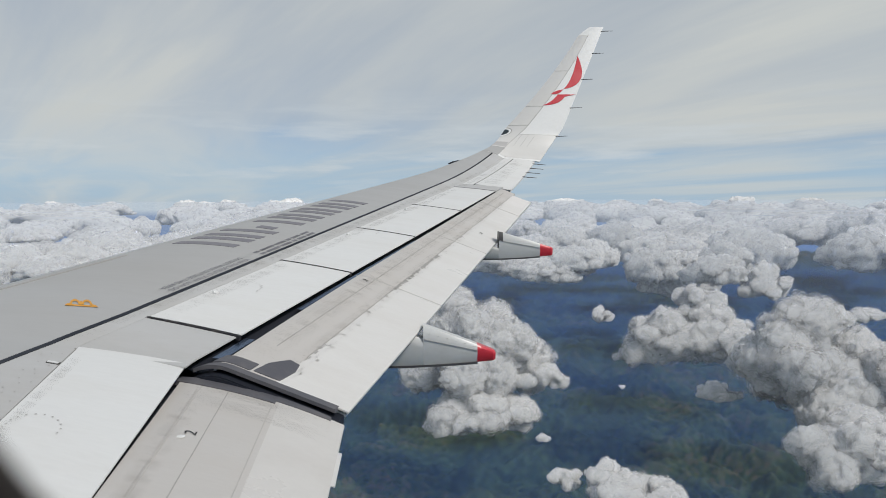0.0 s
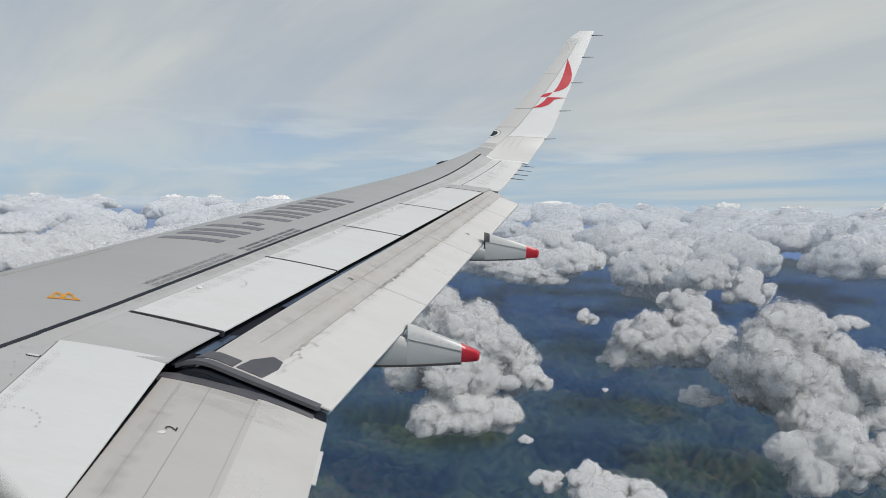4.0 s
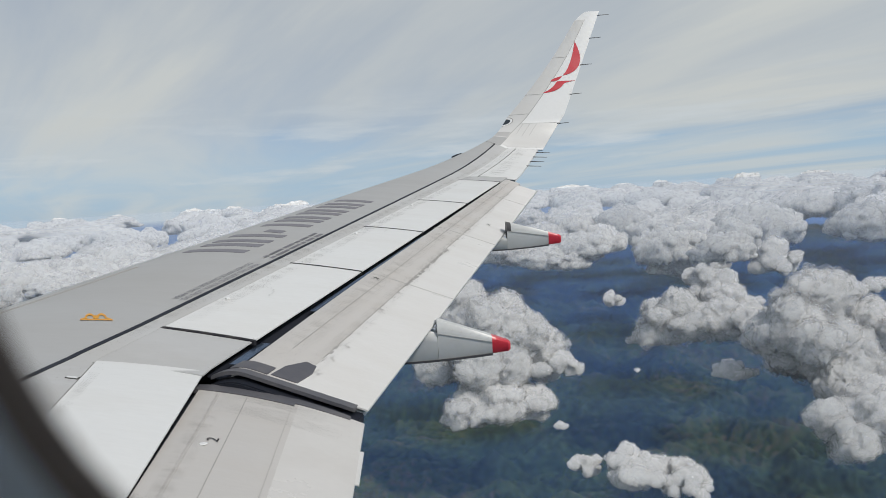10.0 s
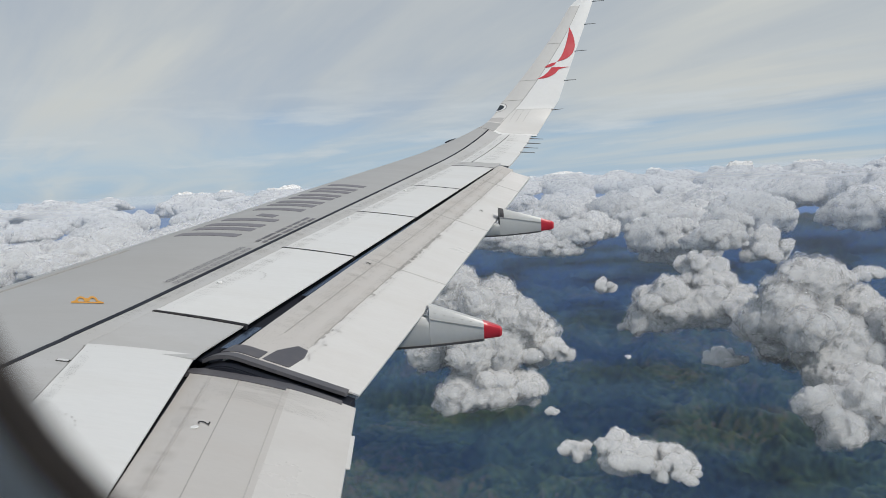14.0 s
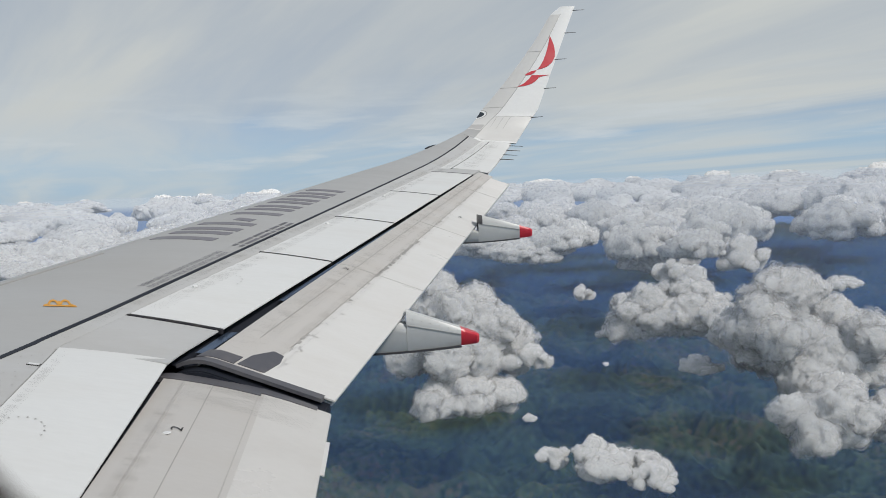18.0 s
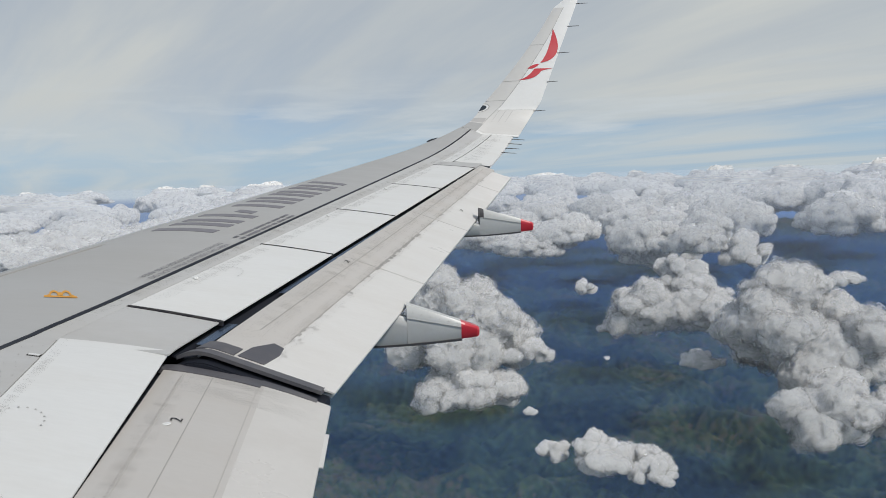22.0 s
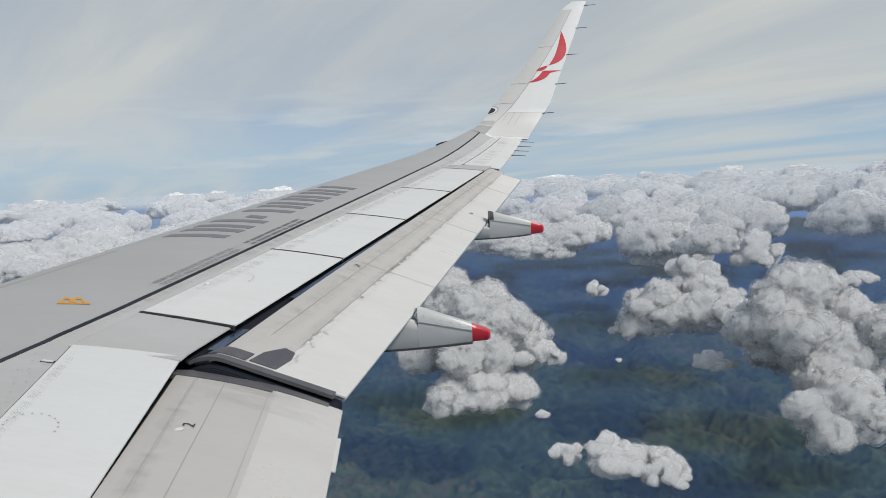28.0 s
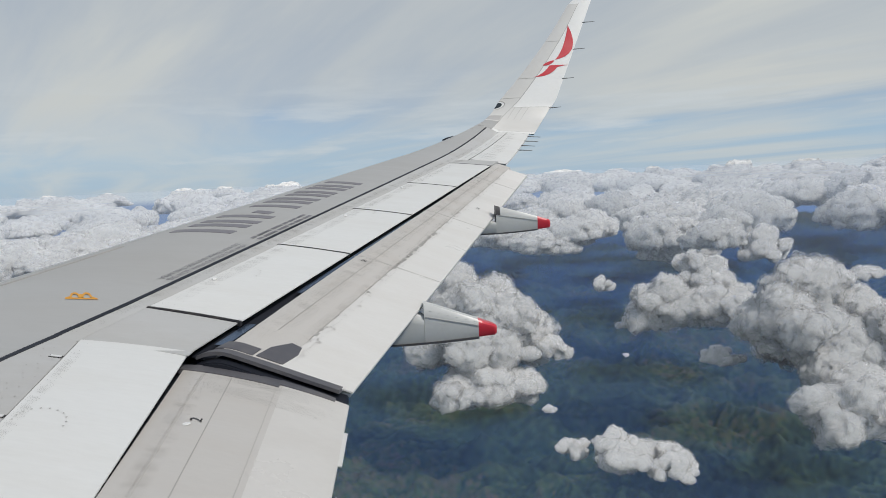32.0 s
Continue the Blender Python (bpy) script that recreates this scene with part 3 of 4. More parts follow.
for row in (0.035, 0.095):
    y = 8.72
    bm = bmesh.new()
    for n in (2, 6, 5, 2, 4, 4):
        for k in range(n):
            corner = [bm.verts.new(on_skin(joint_x(y + p) - row - q, y + p, 0.005)) for p, q in ((0, 0.002), (0.024, 0.002), (0.024, 0.036), (0, 0.036))]
            bm.faces.new(corner)
            y += 0.036
        y += 0.028
    tagged(part("warning_bars", bm, MARK, wing, "line of small dark plain bars", smooth=0), kind="stuff")
write("2", lambda a, b: inner_flap(5.475 + a, (0.300 - b * 0.95), 0.005), 0.050, 0.066, LINE, "flap_numeral", label="black numeral on the flap")
write("2", lambda a, b: outer_flap(8.43 + a, (0.27 - b * 1.0), 0.005), 0.05, 0.045, LINE, "flap_numeral")
write("2", lambda a, b: outer_flap(10.95 + a, (0.73 - b * 1.0), 0.005), 0.08, 0.05, LINE, "flap_numeral")
part("inspection_cap", loft([[(c[0] + 0.022 * s * math.cos(k * math.pi / 8), c[1] + 0.022 * s * math.sin(k * math.pi / 8), c[2] + h) for k in range(16)]
                             for c in (inner_flap(5.43, 0.235),) for s, h in ((1, 0.001), (0.9, 0.005))]), WINGLET, wing, "round white inspection cap")


# large dark registration marks, drawn as plain bars
def mark_bar(y0, y1, u0, u1, lean=0.0):
    return part("registration_bar", panel(lambda a, b: skin(mix(y0, y1, a) + lean * b, mix(u0, u1, b), 0.004), 3, 8, 0.004), MARK, wing, "large dark grey plain bar")


for y0, w in ((8.80, 0.32), (9.18, 0.32), (9.88, 0.32), (10.26, 0.32), (10.64, 0.32), (11.02, 0.32)):
    mark_bar(y0, y0 + 0.10, 0.40, 0.88, 0.06)
    mark_bar(y0 + w - 0.10, y0 + w, 0.40, 0.88, 0.06)
mark_bar(9.58, 9.68, 0.50, 0.68, 0.06)
# orange hoisting-point mark: a base bar and two arches
def orange_mark():
    bm = bmesh.new()
    o = lambda a, b: on_skin(-1.935 + a - 0.42 * b, 6.965 + b + 0.15 * a, 0.005)
    def quad(*c):
        bm.faces.new([bm.verts.new(o(*p)) for p in c])
    quad((0.0, 0.0), (0.21, 0.0), (0.205, 0.02), (0.005, 0.03))
    for c in (0.065, 0.140):
        for k in range(10):
            a, b = math.pi * k / 10, math.pi * (k + 1) / 10
            quad(*[(c + r * 0.034 * math.cos(g), 0.03 + r * 0.095 * math.sin(g)) for r, g in ((1, a), (1, b), (0.62, b), (0.62, a))])
    quad((0.095, 0.02), (0.110, 0.03), (0.110, 0.09), (0.095, 0.09))
    quad((0.0, 0.02), (0.032, 0.02), (0.032, 0.05))
    quad((0.173, 0.02), (0.205, 0.02), (0.173, 0.05))
    part("hoist_mark", bm, ORANGE, wing, "orange hoisting-point mark", smooth=0)


orange_mark()
part("leading_edge_stripe", panel(lambda u, v: skin(mix(6.9, 8.4, u), mix(0.90, 0.925, v), 0.004), 20, 1, 0.004), FAINT, wing)

# ---- flap track fairings ----


def fairing(y, x0, x1, z_low, z_top0, z_top1, width, tip, flap, seal=0.007):
    """A boat-shaped fairing: a keel under the flap, a tapering body behind the flap's edge and a red tail cone."""
    step = flap(y, 1.0)[0] - 0.03

    def ring(x, grow=1.0, under=False):
        f = (x - x0) / (x1 - x0)
        g = min(1.0, max(0.0, (x - step) / (x1 - step)))
        zl = z_low - 0.03 * math.sin(math.pi * min(1, max(0, f))) + 0.01 * f
        zt = mix(z_top0, z_top1, g ** 1.05)
        if under:
            fl = flap(y, 0.0)
            zt = flap(y, min(1.0, max(0.0, (x - fl[0]) / (step + 0.03 - fl[0]))))[2] - 0.06
        w = width * (0.55 + 0.45 * min(1, f / 0.25)) * (1 - 0.45 * max(0, f) ** 2) * grow
        m = mix(zl, zt, 0.66)
        return [(x, y - w, m), (x, y - 0.95 * w, mix(m, zt, 0.5)), (x, y - 0.70 * w, zt - 0.004), (x, y + 0.70 * w, zt - 0.004), (x, y + 0.95 * w, mix(m, zt, 0.5)), (x, y + w, m),
                (x, y + 0.74 * w, mix(zl, zt, 0.12)), (x, y + 0.62 * w, zl), (x, y - 0.62 * w, zl), (x, y - 0.74 * w, mix(zl, zt, 0.12))]
    red = mix(x0, x1, tip)
    body = part("flap_track_fairing", loft([ring(mix(step + 0.05, red, k / 16)) for k in range(17)]), FAIRING, wing, "pale grey flap track fairing")
    part("fairing_keel", loft([ring(mix(x0, step + 0.048, k / 12), 0.998, True) for k in range(13)]), FAIRING, body)
    front = [ring(step + 0.049), ring(step + 0.049 + seal, 1.01)]
    if seal > 0.01:
        part("fairing_front_seal", loft([[(a, b, max(c, z_low + 0.10)) for a, b, c in r] for r in front]), SEAL, body)
    cone = [ring(mix(red, x1, k / 8), 1.012) for k in range(9)]
    mid = Vector((x1, y, mix(z_low, z_top1, 0.5)))
    cone.append([Vector((x1 + 0.02, mid.y + (p[1] - mid.y) * 0.7, mid.z + (p[2] - mid.z) * 0.7)) for p in ring(x1)])
    part("tail_cone", loft(cone), RED, body, "bright red fairing tip")
    part("keel_strip", panel(lambda u, v: (mix(x0, red, u), y - width * 0.66 + 1.32 * width * v * (1 - 0.2 * u), z_low - 0.03 * math.sin(math.pi * u * tip) + 0.01 * u + 0.003), 10, 2, 0.016), SEAL, body)
    part("fairing_joint", panel(lambda u, v: [(p[0], p[1] - 0.004, p[2] + 0.006 * (v - 0.5)) for p in (ring(mix(step + 0.06, red, u))[0],)][0], 10, 1, 0.005, (0, 1, 0)), RIVET, body)
    rivets("fairing_rivets", [(mix(step + 0.10, red - 0.03, k / 5), 0) for k in range(6)], lambda x, b, l: (x, ring(x)[1][1] + 0.002, ring(x)[1][2]), 0.007).parent = body


fairing(7.95, -0.45, 1.09, 0.055, 0.385, 0.155, 0.115, 0.915, outer_flap)
fairing(10.9, 0.75, 2.10, 0.70, 1.02, 0.815, 0.10, 0.90, outer_flap, 0.05)
fairing(5.04, -0.75, 0.34, -0.42, -0.050, -0.255, 0.105, 0.965, inner_flap)

# ---- the upturned tip ----


def blade_y(z):
    if z < 2.35:
        return 16.3 + (z - 2.12) * 1.6
    if z < 2.75:
        return 16.668 + (z - 2.35) * 0.8 - (z - 2.35) ** 2 * 0.62
    return 16.889 + (z - 2.75) * 0.33


def blade_x(z):
    """Leading and trailing edge of the blade at the height z."""
    if z < 2.75:
        f = (z - 2.10) / 0.65
        front, back = mix(1.80, 2.30, max(f, 0) ** 0.85), mix(2.93, 3.42, f)
    else:
        front, back = 2.30 + 0.98 * (z - 2.75) - 0.09 * (z - 2.75) ** 2, 3.42 + 0.452 * (z - 2.75)
    if z > 4.62:
        front += 1.3 * (z - 4.62) ** 1.5
    return front, back


def upper_blade(z, f, lift=0.0):
    a, b = blade_x(z)
    g = min(1.0, max(0.0, (z - 2.12) / 0.6))
    bulge = 0.035 * (b - a) * 4 * f * (1 - f) + lift - 0.30 * (b - a) * max(0.0, 0.27 - f) ** 1.6
    return Vector((mix(a, b, f), blade_y(z) - bulge * g, z + bulge * (1 - g) * 0.8 + 0.19 * (1 - g) ** 1.5 * (1 - f)))


def strip_share(z):
    """The share of the chord that the winglet's leading edge strip takes."""
    return 0.25 + 0.09 * min(1.0, max(0.0, (z - 2.40) / 0.35)) + 0.10 * min(1.0, max(0.0, (z - 2.75) / 1.3))


FOOT = 2.58


def wing_end(f, y):
    (lx, lz), (fx, fz), (tx, tz) = lead(y), spoiler_fore(y), te(y)
    x = mix(lx, tx - 0.32, f)
    return Vector(on_skin(x, y)) if x < fx else Vector((x, y, mix(fz, tz + 0.03, 0.72 * (x - fx) / (tx - 0.32 - fx))))


def foot(s, f):
    """The bend from the wing's end (s = 0) to the upright blade (s = 1)."""
    a, c = wing_end(f, TIP - 0.03), upper_blade(FOOT, f)
    da, dc = wing_end(f, TIP) - wing_end(f, TIP - 0.10), upper_blade(FOOT + 0.06, f) - upper_blade(FOOT, f)
    far = (c - a).length * 1.05
    return a * (2 * s ** 3 - 3 * s * s + 1) + da.normalized() * far * (s ** 3 - 2 * s * s + s) + c * (3 * s * s - 2 * s ** 3) + dc.normalized() * far * (s ** 3 - s * s)


def blade(z, f, lift=0.0):
    """The inner face of the upturned tip: f = 0 at the leading edge, 1 at the trailing edge; lift towards the cabin. Below FOOT it bends into the wing."""
    if z >= FOOT:
        return upper_blade(z, f, lift)
    s = max(0.0, (z - 2.10) / (FOOT - 2.10))
    f = min(0.99, max(0.01, f))
    p = foot(s, f)
    n = (foot(s + 0.02, f) - p).cross(foot(s, f + 0.01) - p).normalized()
    if n.z - n.y < 0:
        n = -n
    return p + n * (lift + 0.002 * (1 - s))


def blade_rows(z0, z1, f0, f1, n, m, lift, thick=0.05):
    return panel(lambda u, v: blade(mix(z0, z1, u), mix(f0, f1, v), lift), n, m, thick, (0.0, 0.9, -0.3))


part("winglet", blade_rows(2.10, 4.83, 0.0, 1.0, 64, 20, 0.0), WINGLET, wing, "white upturned wing tip")


def blade_strip(z0, z1, f0, f1, n, m, lift, thick):
    """As blade_rows, with shares of the leading edge strip in place of the chord."""
    return panel(lambda u, v: blade(mix(z0, z1, u), mix(f0, f1, v) * strip_share(mix(z0, z1, u)), lift), n, m, thick, (0.0, 0.9, -0.3))


part("winglet_leading_edge", blade_strip(2.34, 4.66, 0.0, 1.0, 40, 5, 0.004, 0.004), FLAP_WHITE, wing, "pale grey leading edge of the wing tip")
part("winglet_joint", blade_strip(2.30, 4.67, 0.985, 1.02, 40, 1, 0.006, 0.004), FAINT, wing)
part("winglet_joint", blade_rows(2.60, 2.606, 0.25, 1.0, 1, 12, 0.004, 0.004), FAINT, wing)
for k in range(3):
    part("winglet_joint", blade_rows(2.40, 2.595, 0.36 + 0.12 * k, 0.365 + 0.12 * k, 6, 1, 0.005, 0.003), FAINT, wing)
for z in (2.80, 3.18, 3.9):
    part("winglet_joint", blade_strip(z, z + 0.008, 0.0, 0.98, 1, 6, 0.006, 0.003), FAINT, wing)
part("winglet_root_panel", blade_rows(2.16, 2.60, 0.255, 0.99, 14, 10, 0.003, 0.004), FLAP_WHITE, wing)
part("winglet_root_panel", blade_rows(2.105, 2.36, 0.0, 0.25, 10, 6, 0.004, 0.004), GREY_SKIN, wing, "grey skin bending up into the wing tip")
part("winglet_root_panel", blade_rows(2.36, 2.46, 0.0, 0.24, 6, 4, 0.006, 0.004), ROOT_GREY, wing, "grey panel at the foot of the wing tip")
def lamp_arc(r0, r1, deep, lift):
    """Half of a ring on the leading edge, round the lamp."""
    def spot(u, v):
        a, r = math.pi * (u - 0.5), mix(r0, r1, v)
        return blade(2.665 + 0.085 * r * math.sin(a), 0.13 * r * math.cos(a), lift)
    return panel(spot, 14, 3, deep, (0, 0.9, -0.3))


part("navigation_light", lamp_arc(0.0, 0.72, 0.03, 0.010), LENS, wing, "dark smoked navigation light")
part("light_surround", lamp_arc(0.74, 1.0, 0.01, 0.009), WINGLET, wing)
part("light_surround", lamp_arc(1.02, 1.12, 0.01, 0.008), FAINT, wing)
part("tip_fin", loft([[(1.10 + 0.28 * f, 15.25 + 0.5 * f, 1.985 + 0.075 * f + s) for s in (0.0, 0.038 * math.sin(math.pi * (0.15 + 0.7 * f)))] + [(1.13 + 0.28 * f, 15.27 + 0.5 * f, 1.985 + 0.075 * f)]
                      for f in (0, 0.3, 0.7, 1)]), GAP, wing, "small dark fin on the leading edge")


# the red emblem as plain curved shapes, given by height and share of the chord
def emblem(low, high, n, name):
    """A shape between two edges: each a function of s from 0 to 1 that gives x and z."""
    def spot(u, v):
        (ax, az), (bx, bz) = low(u), high(u)
        x, z = mix(ax, bx, v), mix(az, bz, v)
        a, b = blade_x(z)
        return blade(z, (x - a) / (b - a), 0.007)
    part(name, panel(spot, n, 4, 0.004, (0, 1, 0)), RED, wing, "red painted emblem shape")


def bow(p, c, q):
    return lambda s: tuple((1 - s) ** 2 * a + 2 * s * (1 - s) * b + s * s * d for a, b, d in zip(p, c, q))


emblem(bow((3.467, 3.531), (3.66, 3.70), (3.788, 4.218)), bow((3.467, 3.531), (4.03, 3.62), (3.788, 4.218)), 18, "emblem_wing")
emblem(bow((3.212, 3.424), (3.28, 3.50), (3.455, 3.52)), bow((3.212, 3.424), (3.38, 3.41), (3.455, 3.52)), 10, "emblem_head")
emblem(bow((3.027, 3.202), (3.22, 3.25), (3.346, 3.42)), bow((3.027, 3.202), (3.36, 3.20), (3.480, 3.372)), 10, "emblem_tail")
emblem(bow((3.346, 3.42), (3.5, 3.425), (3.715, 3.421)), bow((3.470, 3.368), (3.55, 3.40), (3.715, 3.421)), 8, "emblem_tail")
# static wicks
for z in (4.74, 4.27, 3.73, 3.15, 2.58):
    a = Vector(blade(z, 0.97))
    part("static_wick", rod(a, a + Vector((0.24, 0.02, 0.012)), 0.009, 0.004), SEAL, wing, "thin black static wick")
for k in range(4):
    y = 15.0 + 0.36 * k
    a = Vector(aileron((y - 13.86) / (16.28 - 13.86), 0.98))
    part("static_wick", rod(a, a + Vector((0.26, 0.05, -0.02)), 0.008, 0.004), SEAL, wing)

# ---- the cabin round the camera ----
WX, WZ, HW, HH = 0.4193, 1.459, 0.127, 0.177


def opening(grow, y, n=64):
    """A tall rounded window outline, larger by grow, at the depth y."""
    r = HW + grow
    pts = []
    for k in range(n):
        a = 2 * math.pi * k / n
        pts.append((WX + r * math.cos(a) + (0.03 if math.cos(a) > 0 else 0.0), y, WZ + r * math.sin(a) + (HH - HW) * (1 if math.sin(a) >= 0 else -1)))
    return pts


def wide(y, n=64):
    pts = []
    for k in range(n):
        a = 2 * math.pi * k / n
        c, s = math.cos(a), math.sin(a)
        m = max(abs(c) / 3.4, abs(s) / 1.05)
        pts.append((WX + c / m, y, 1.35 + s / m))
    return pts


rings = [opening(0.035, 1.64), opening(0.022, 1.643), opening(0.012, 1.650), opening(0.0038, 1.6585)]
window = tagged(part("window_1", loft(rings + [opening(0.012, 1.668), opening(0.035, 1.66)], cap=False), PLASTIC), "grey plastic cabin window surround, rounded", "window", kind="structure")
part("window_seal", loft([opening(0.0042, 1.6590), opening(0.001, 1.664), opening(0.0, 1.67), opening(0.006, 1.677), opening(0.012, 1.669)], cap=False), BROWN_SEAL, window, "black rubber window seal")
part("window_reveal", loft([opening(0.013, 1.672), opening(0.075, 1.72), opening(0.14, 1.80), opening(0.16, 1.80), opening(0.09, 1.72), opening(0.03, 1.672)], cap=False), PLASTIC, window)
bm = loft([wide(1.64), opening(0.037, 1.64), opening(0.037, 1.66), wide(1.66)], cap=False)
tagged(part("wall_cabin", bm, PLASTIC, smooth=0.3), "grey plastic cabin side wall", "wall", kind="structure")


def plate(name, lo, hi, mat, label, cat):
    bm = bmesh.new()
    bmesh.ops.create_cube(bm, size=1.0)
    for v in bm.verts:
        v.co = [mix(a, b, c + 0.5) for a, b, c in zip(lo, hi, v.co)]
    return tagged(part(name, bm, mat, smooth=0), label, cat, kind="structure")


# unseen shell that keeps the cabin dim; its pale floor bounces light
plate("floor", (-3.0, -1.75, 0.24), (3.8, 1.64, 0.30), CARPET, "unseen grey cabin carpet, pale to bounce light", "floor")
plate("ceiling", (-3.0, -1.75, 2.40), (3.8, 1.64, 2.46), PLASTIC, "unseen grey cabin ceiling panel", "ceiling")
# tall openings added across the aisle to light the window surround
plate("wall_far", (-3.0, -1.81, 0.24), (3.8, -1.75, 0.95), PLASTIC, "unseen grey cabin wall across the aisle, below openings added for light", "wall")
plate("wall_far_upper", (-3.0, -1.81, 1.90), (3.8, -1.75, 2.46), PLASTIC, "unseen grey cabin wall across the aisle, above openings added for light", "wall")
for k in range(13):
    plate("wall_far_pillar", (-3.0 + 0.5333 * k, -1.81, 0.95), (-2.90 + 0.5333 * k, -1.75, 1.90), PLASTIC, "unseen grey pillar between openings added for light", "wall")
# unseen end walls added to shut out light
plate("wall_front", (-3.06, -1.81, 0.24), (-3.0, 1.64, 2.46), PLASTIC, "unseen grey end wall added to close the cabin to light", "wall")
plate("wall_rear", (3.8, -1.81, 0.24), (3.86, 1.64, 2.46), PLASTIC, "unseen grey end wall added to close the cabin to light", "wall")

# ---- land far below ----


def hashed(ix, iy, seed):
    h = (ix.astype(np.int64) * 374761393 + iy.astype(np.int64) * 668265263 + seed * 974634777) & 0xFFFFFFFF
    h = ((h ^ (h >> 13)) * 1274126177) & 0xFFFFFFFF
    return ((h ^ (h >> 16)) & 0xFFFF) / 65535.0 * 2 * np.pi


def gradient_noise(x, y, seed=0):
    x0, y0 = np.floor(x), np.floor(y)
    fx, fy = x - x0, y - y0
    sx, sy = fx * fx * fx * (fx * (fx * 6 - 15) + 10), fy * fy * fy * (fy * (fy * 6 - 15) + 10)

    def corner(dx, dy):
        a = hashed(x0 + dx, y0 + dy, seed)
        return np.cos(a) * (fx - dx) + np.sin(a) * (fy - dy)
    top = corner(0, 0) * (1 - sx) + corner(1, 0) * sx
    low = corner(0, 1) * (1 - sx) + corner(1, 1) * sx
    return (top * (1 - sy) + low * sy) * 1.4


GROUND = -318.0


def relief(x, y):
    """Worn mountains: long folded ridges, cut by branching streams; steep ground carries less of the finer folds."""
    wx, wy = x + 60 * gradient_noise(x / 420, y / 420, 11), y + 60 * gradient_noise(x / 420, y / 420, 12)
    h = 26 * gradient_noise(x / 1100, y / 1100, 1)
    sx, sy, gully_shade = 0.0, 0.0, 0.0
    amp, size = 32.0, 135.0
    for k in range(6):
        def fold(px, py):
            n = gradient_noise(px / size, py / size, 20 + k)
            return (1 - np.sqrt(n * n + 0.004) * 1.9) if k < 5 else n
        e = size * 0.02
        v = fold(wx, wy)
        gx, gy = (fold(wx + e, wy) - v) / e * amp, (fold(wx, wy + e) - v) / e * amp
        sx, sy = sx + gx, sy + gy
        h = h + amp * (v - 0.45) / (1 + 0.22 * (sx * sx + sy * sy))
        # gullies count as dark, ridges as pale: shading for the land's colour
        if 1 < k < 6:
            gully_shade = gully_shade + (0.45 - v) * 0.75 ** k
        wx, wy = wx * 0.86 - wy * 0.50, wx * 0.50 + wy * 0.86
        sx, sy = sx * 0.86 - sy * 0.50, sx * 0.50 + sy * 0.86
        amp, size = amp * 0.52, size * 0.50
    return 60 * np.tanh(h / 60), gully_shade


def land_sheet(name, steps, rings, lift):
    """The land as one sheet of rings round the wing, finer in front; lift raises it."""
    front = np.radians(np.linspace(-35, 39, steps))
    back = np.radians(np.linspace(39, 325, 90))[1:-1]
    az = np.concatenate([front, back])
    rad = np.concatenate([np.geomspace(330, 570, 16)[:-1], np.geomspace(570, 2500, rings), np.geomspace(2500, 4980, 50)[1:]])
    A, Rr = np.meshgrid(az, rad)
    X, Y = Rr * np.sin(A), Rr * np.cos(A)
    rise, gully_shade = relief(X, Y)
    Z = GROUND + rise + lift
    n, m = A.shape
    co = np.concatenate([np.stack([X, Y, Z], -1).reshape(-1, 3), [[0, 0, GROUND - 20 + lift]]])
    i = np.arange(n - 1)[:, None] * m
    j = np.arange(m)[None, :]
    jn = (j + 1) % m
    quads = np.stack([i + j, i + m + j, i + m + jn, i + jn], -1).reshape(-1, 4)
    c = n * m
    fan = [(c, k, (k + 1) % m) for k in range(m)]
    me = bpy.data.meshes.new(name)
    me.from_pydata(co.tolist(), [], quads.tolist() + fan)
    me.shade_smooth()
    shade_fac = me.attributes.new("gully_shade", "FLOAT", "POINT")
    shade_fac.data.foreach_set("value", np.append(gully_shade.reshape(-1), 0.0))
    return me


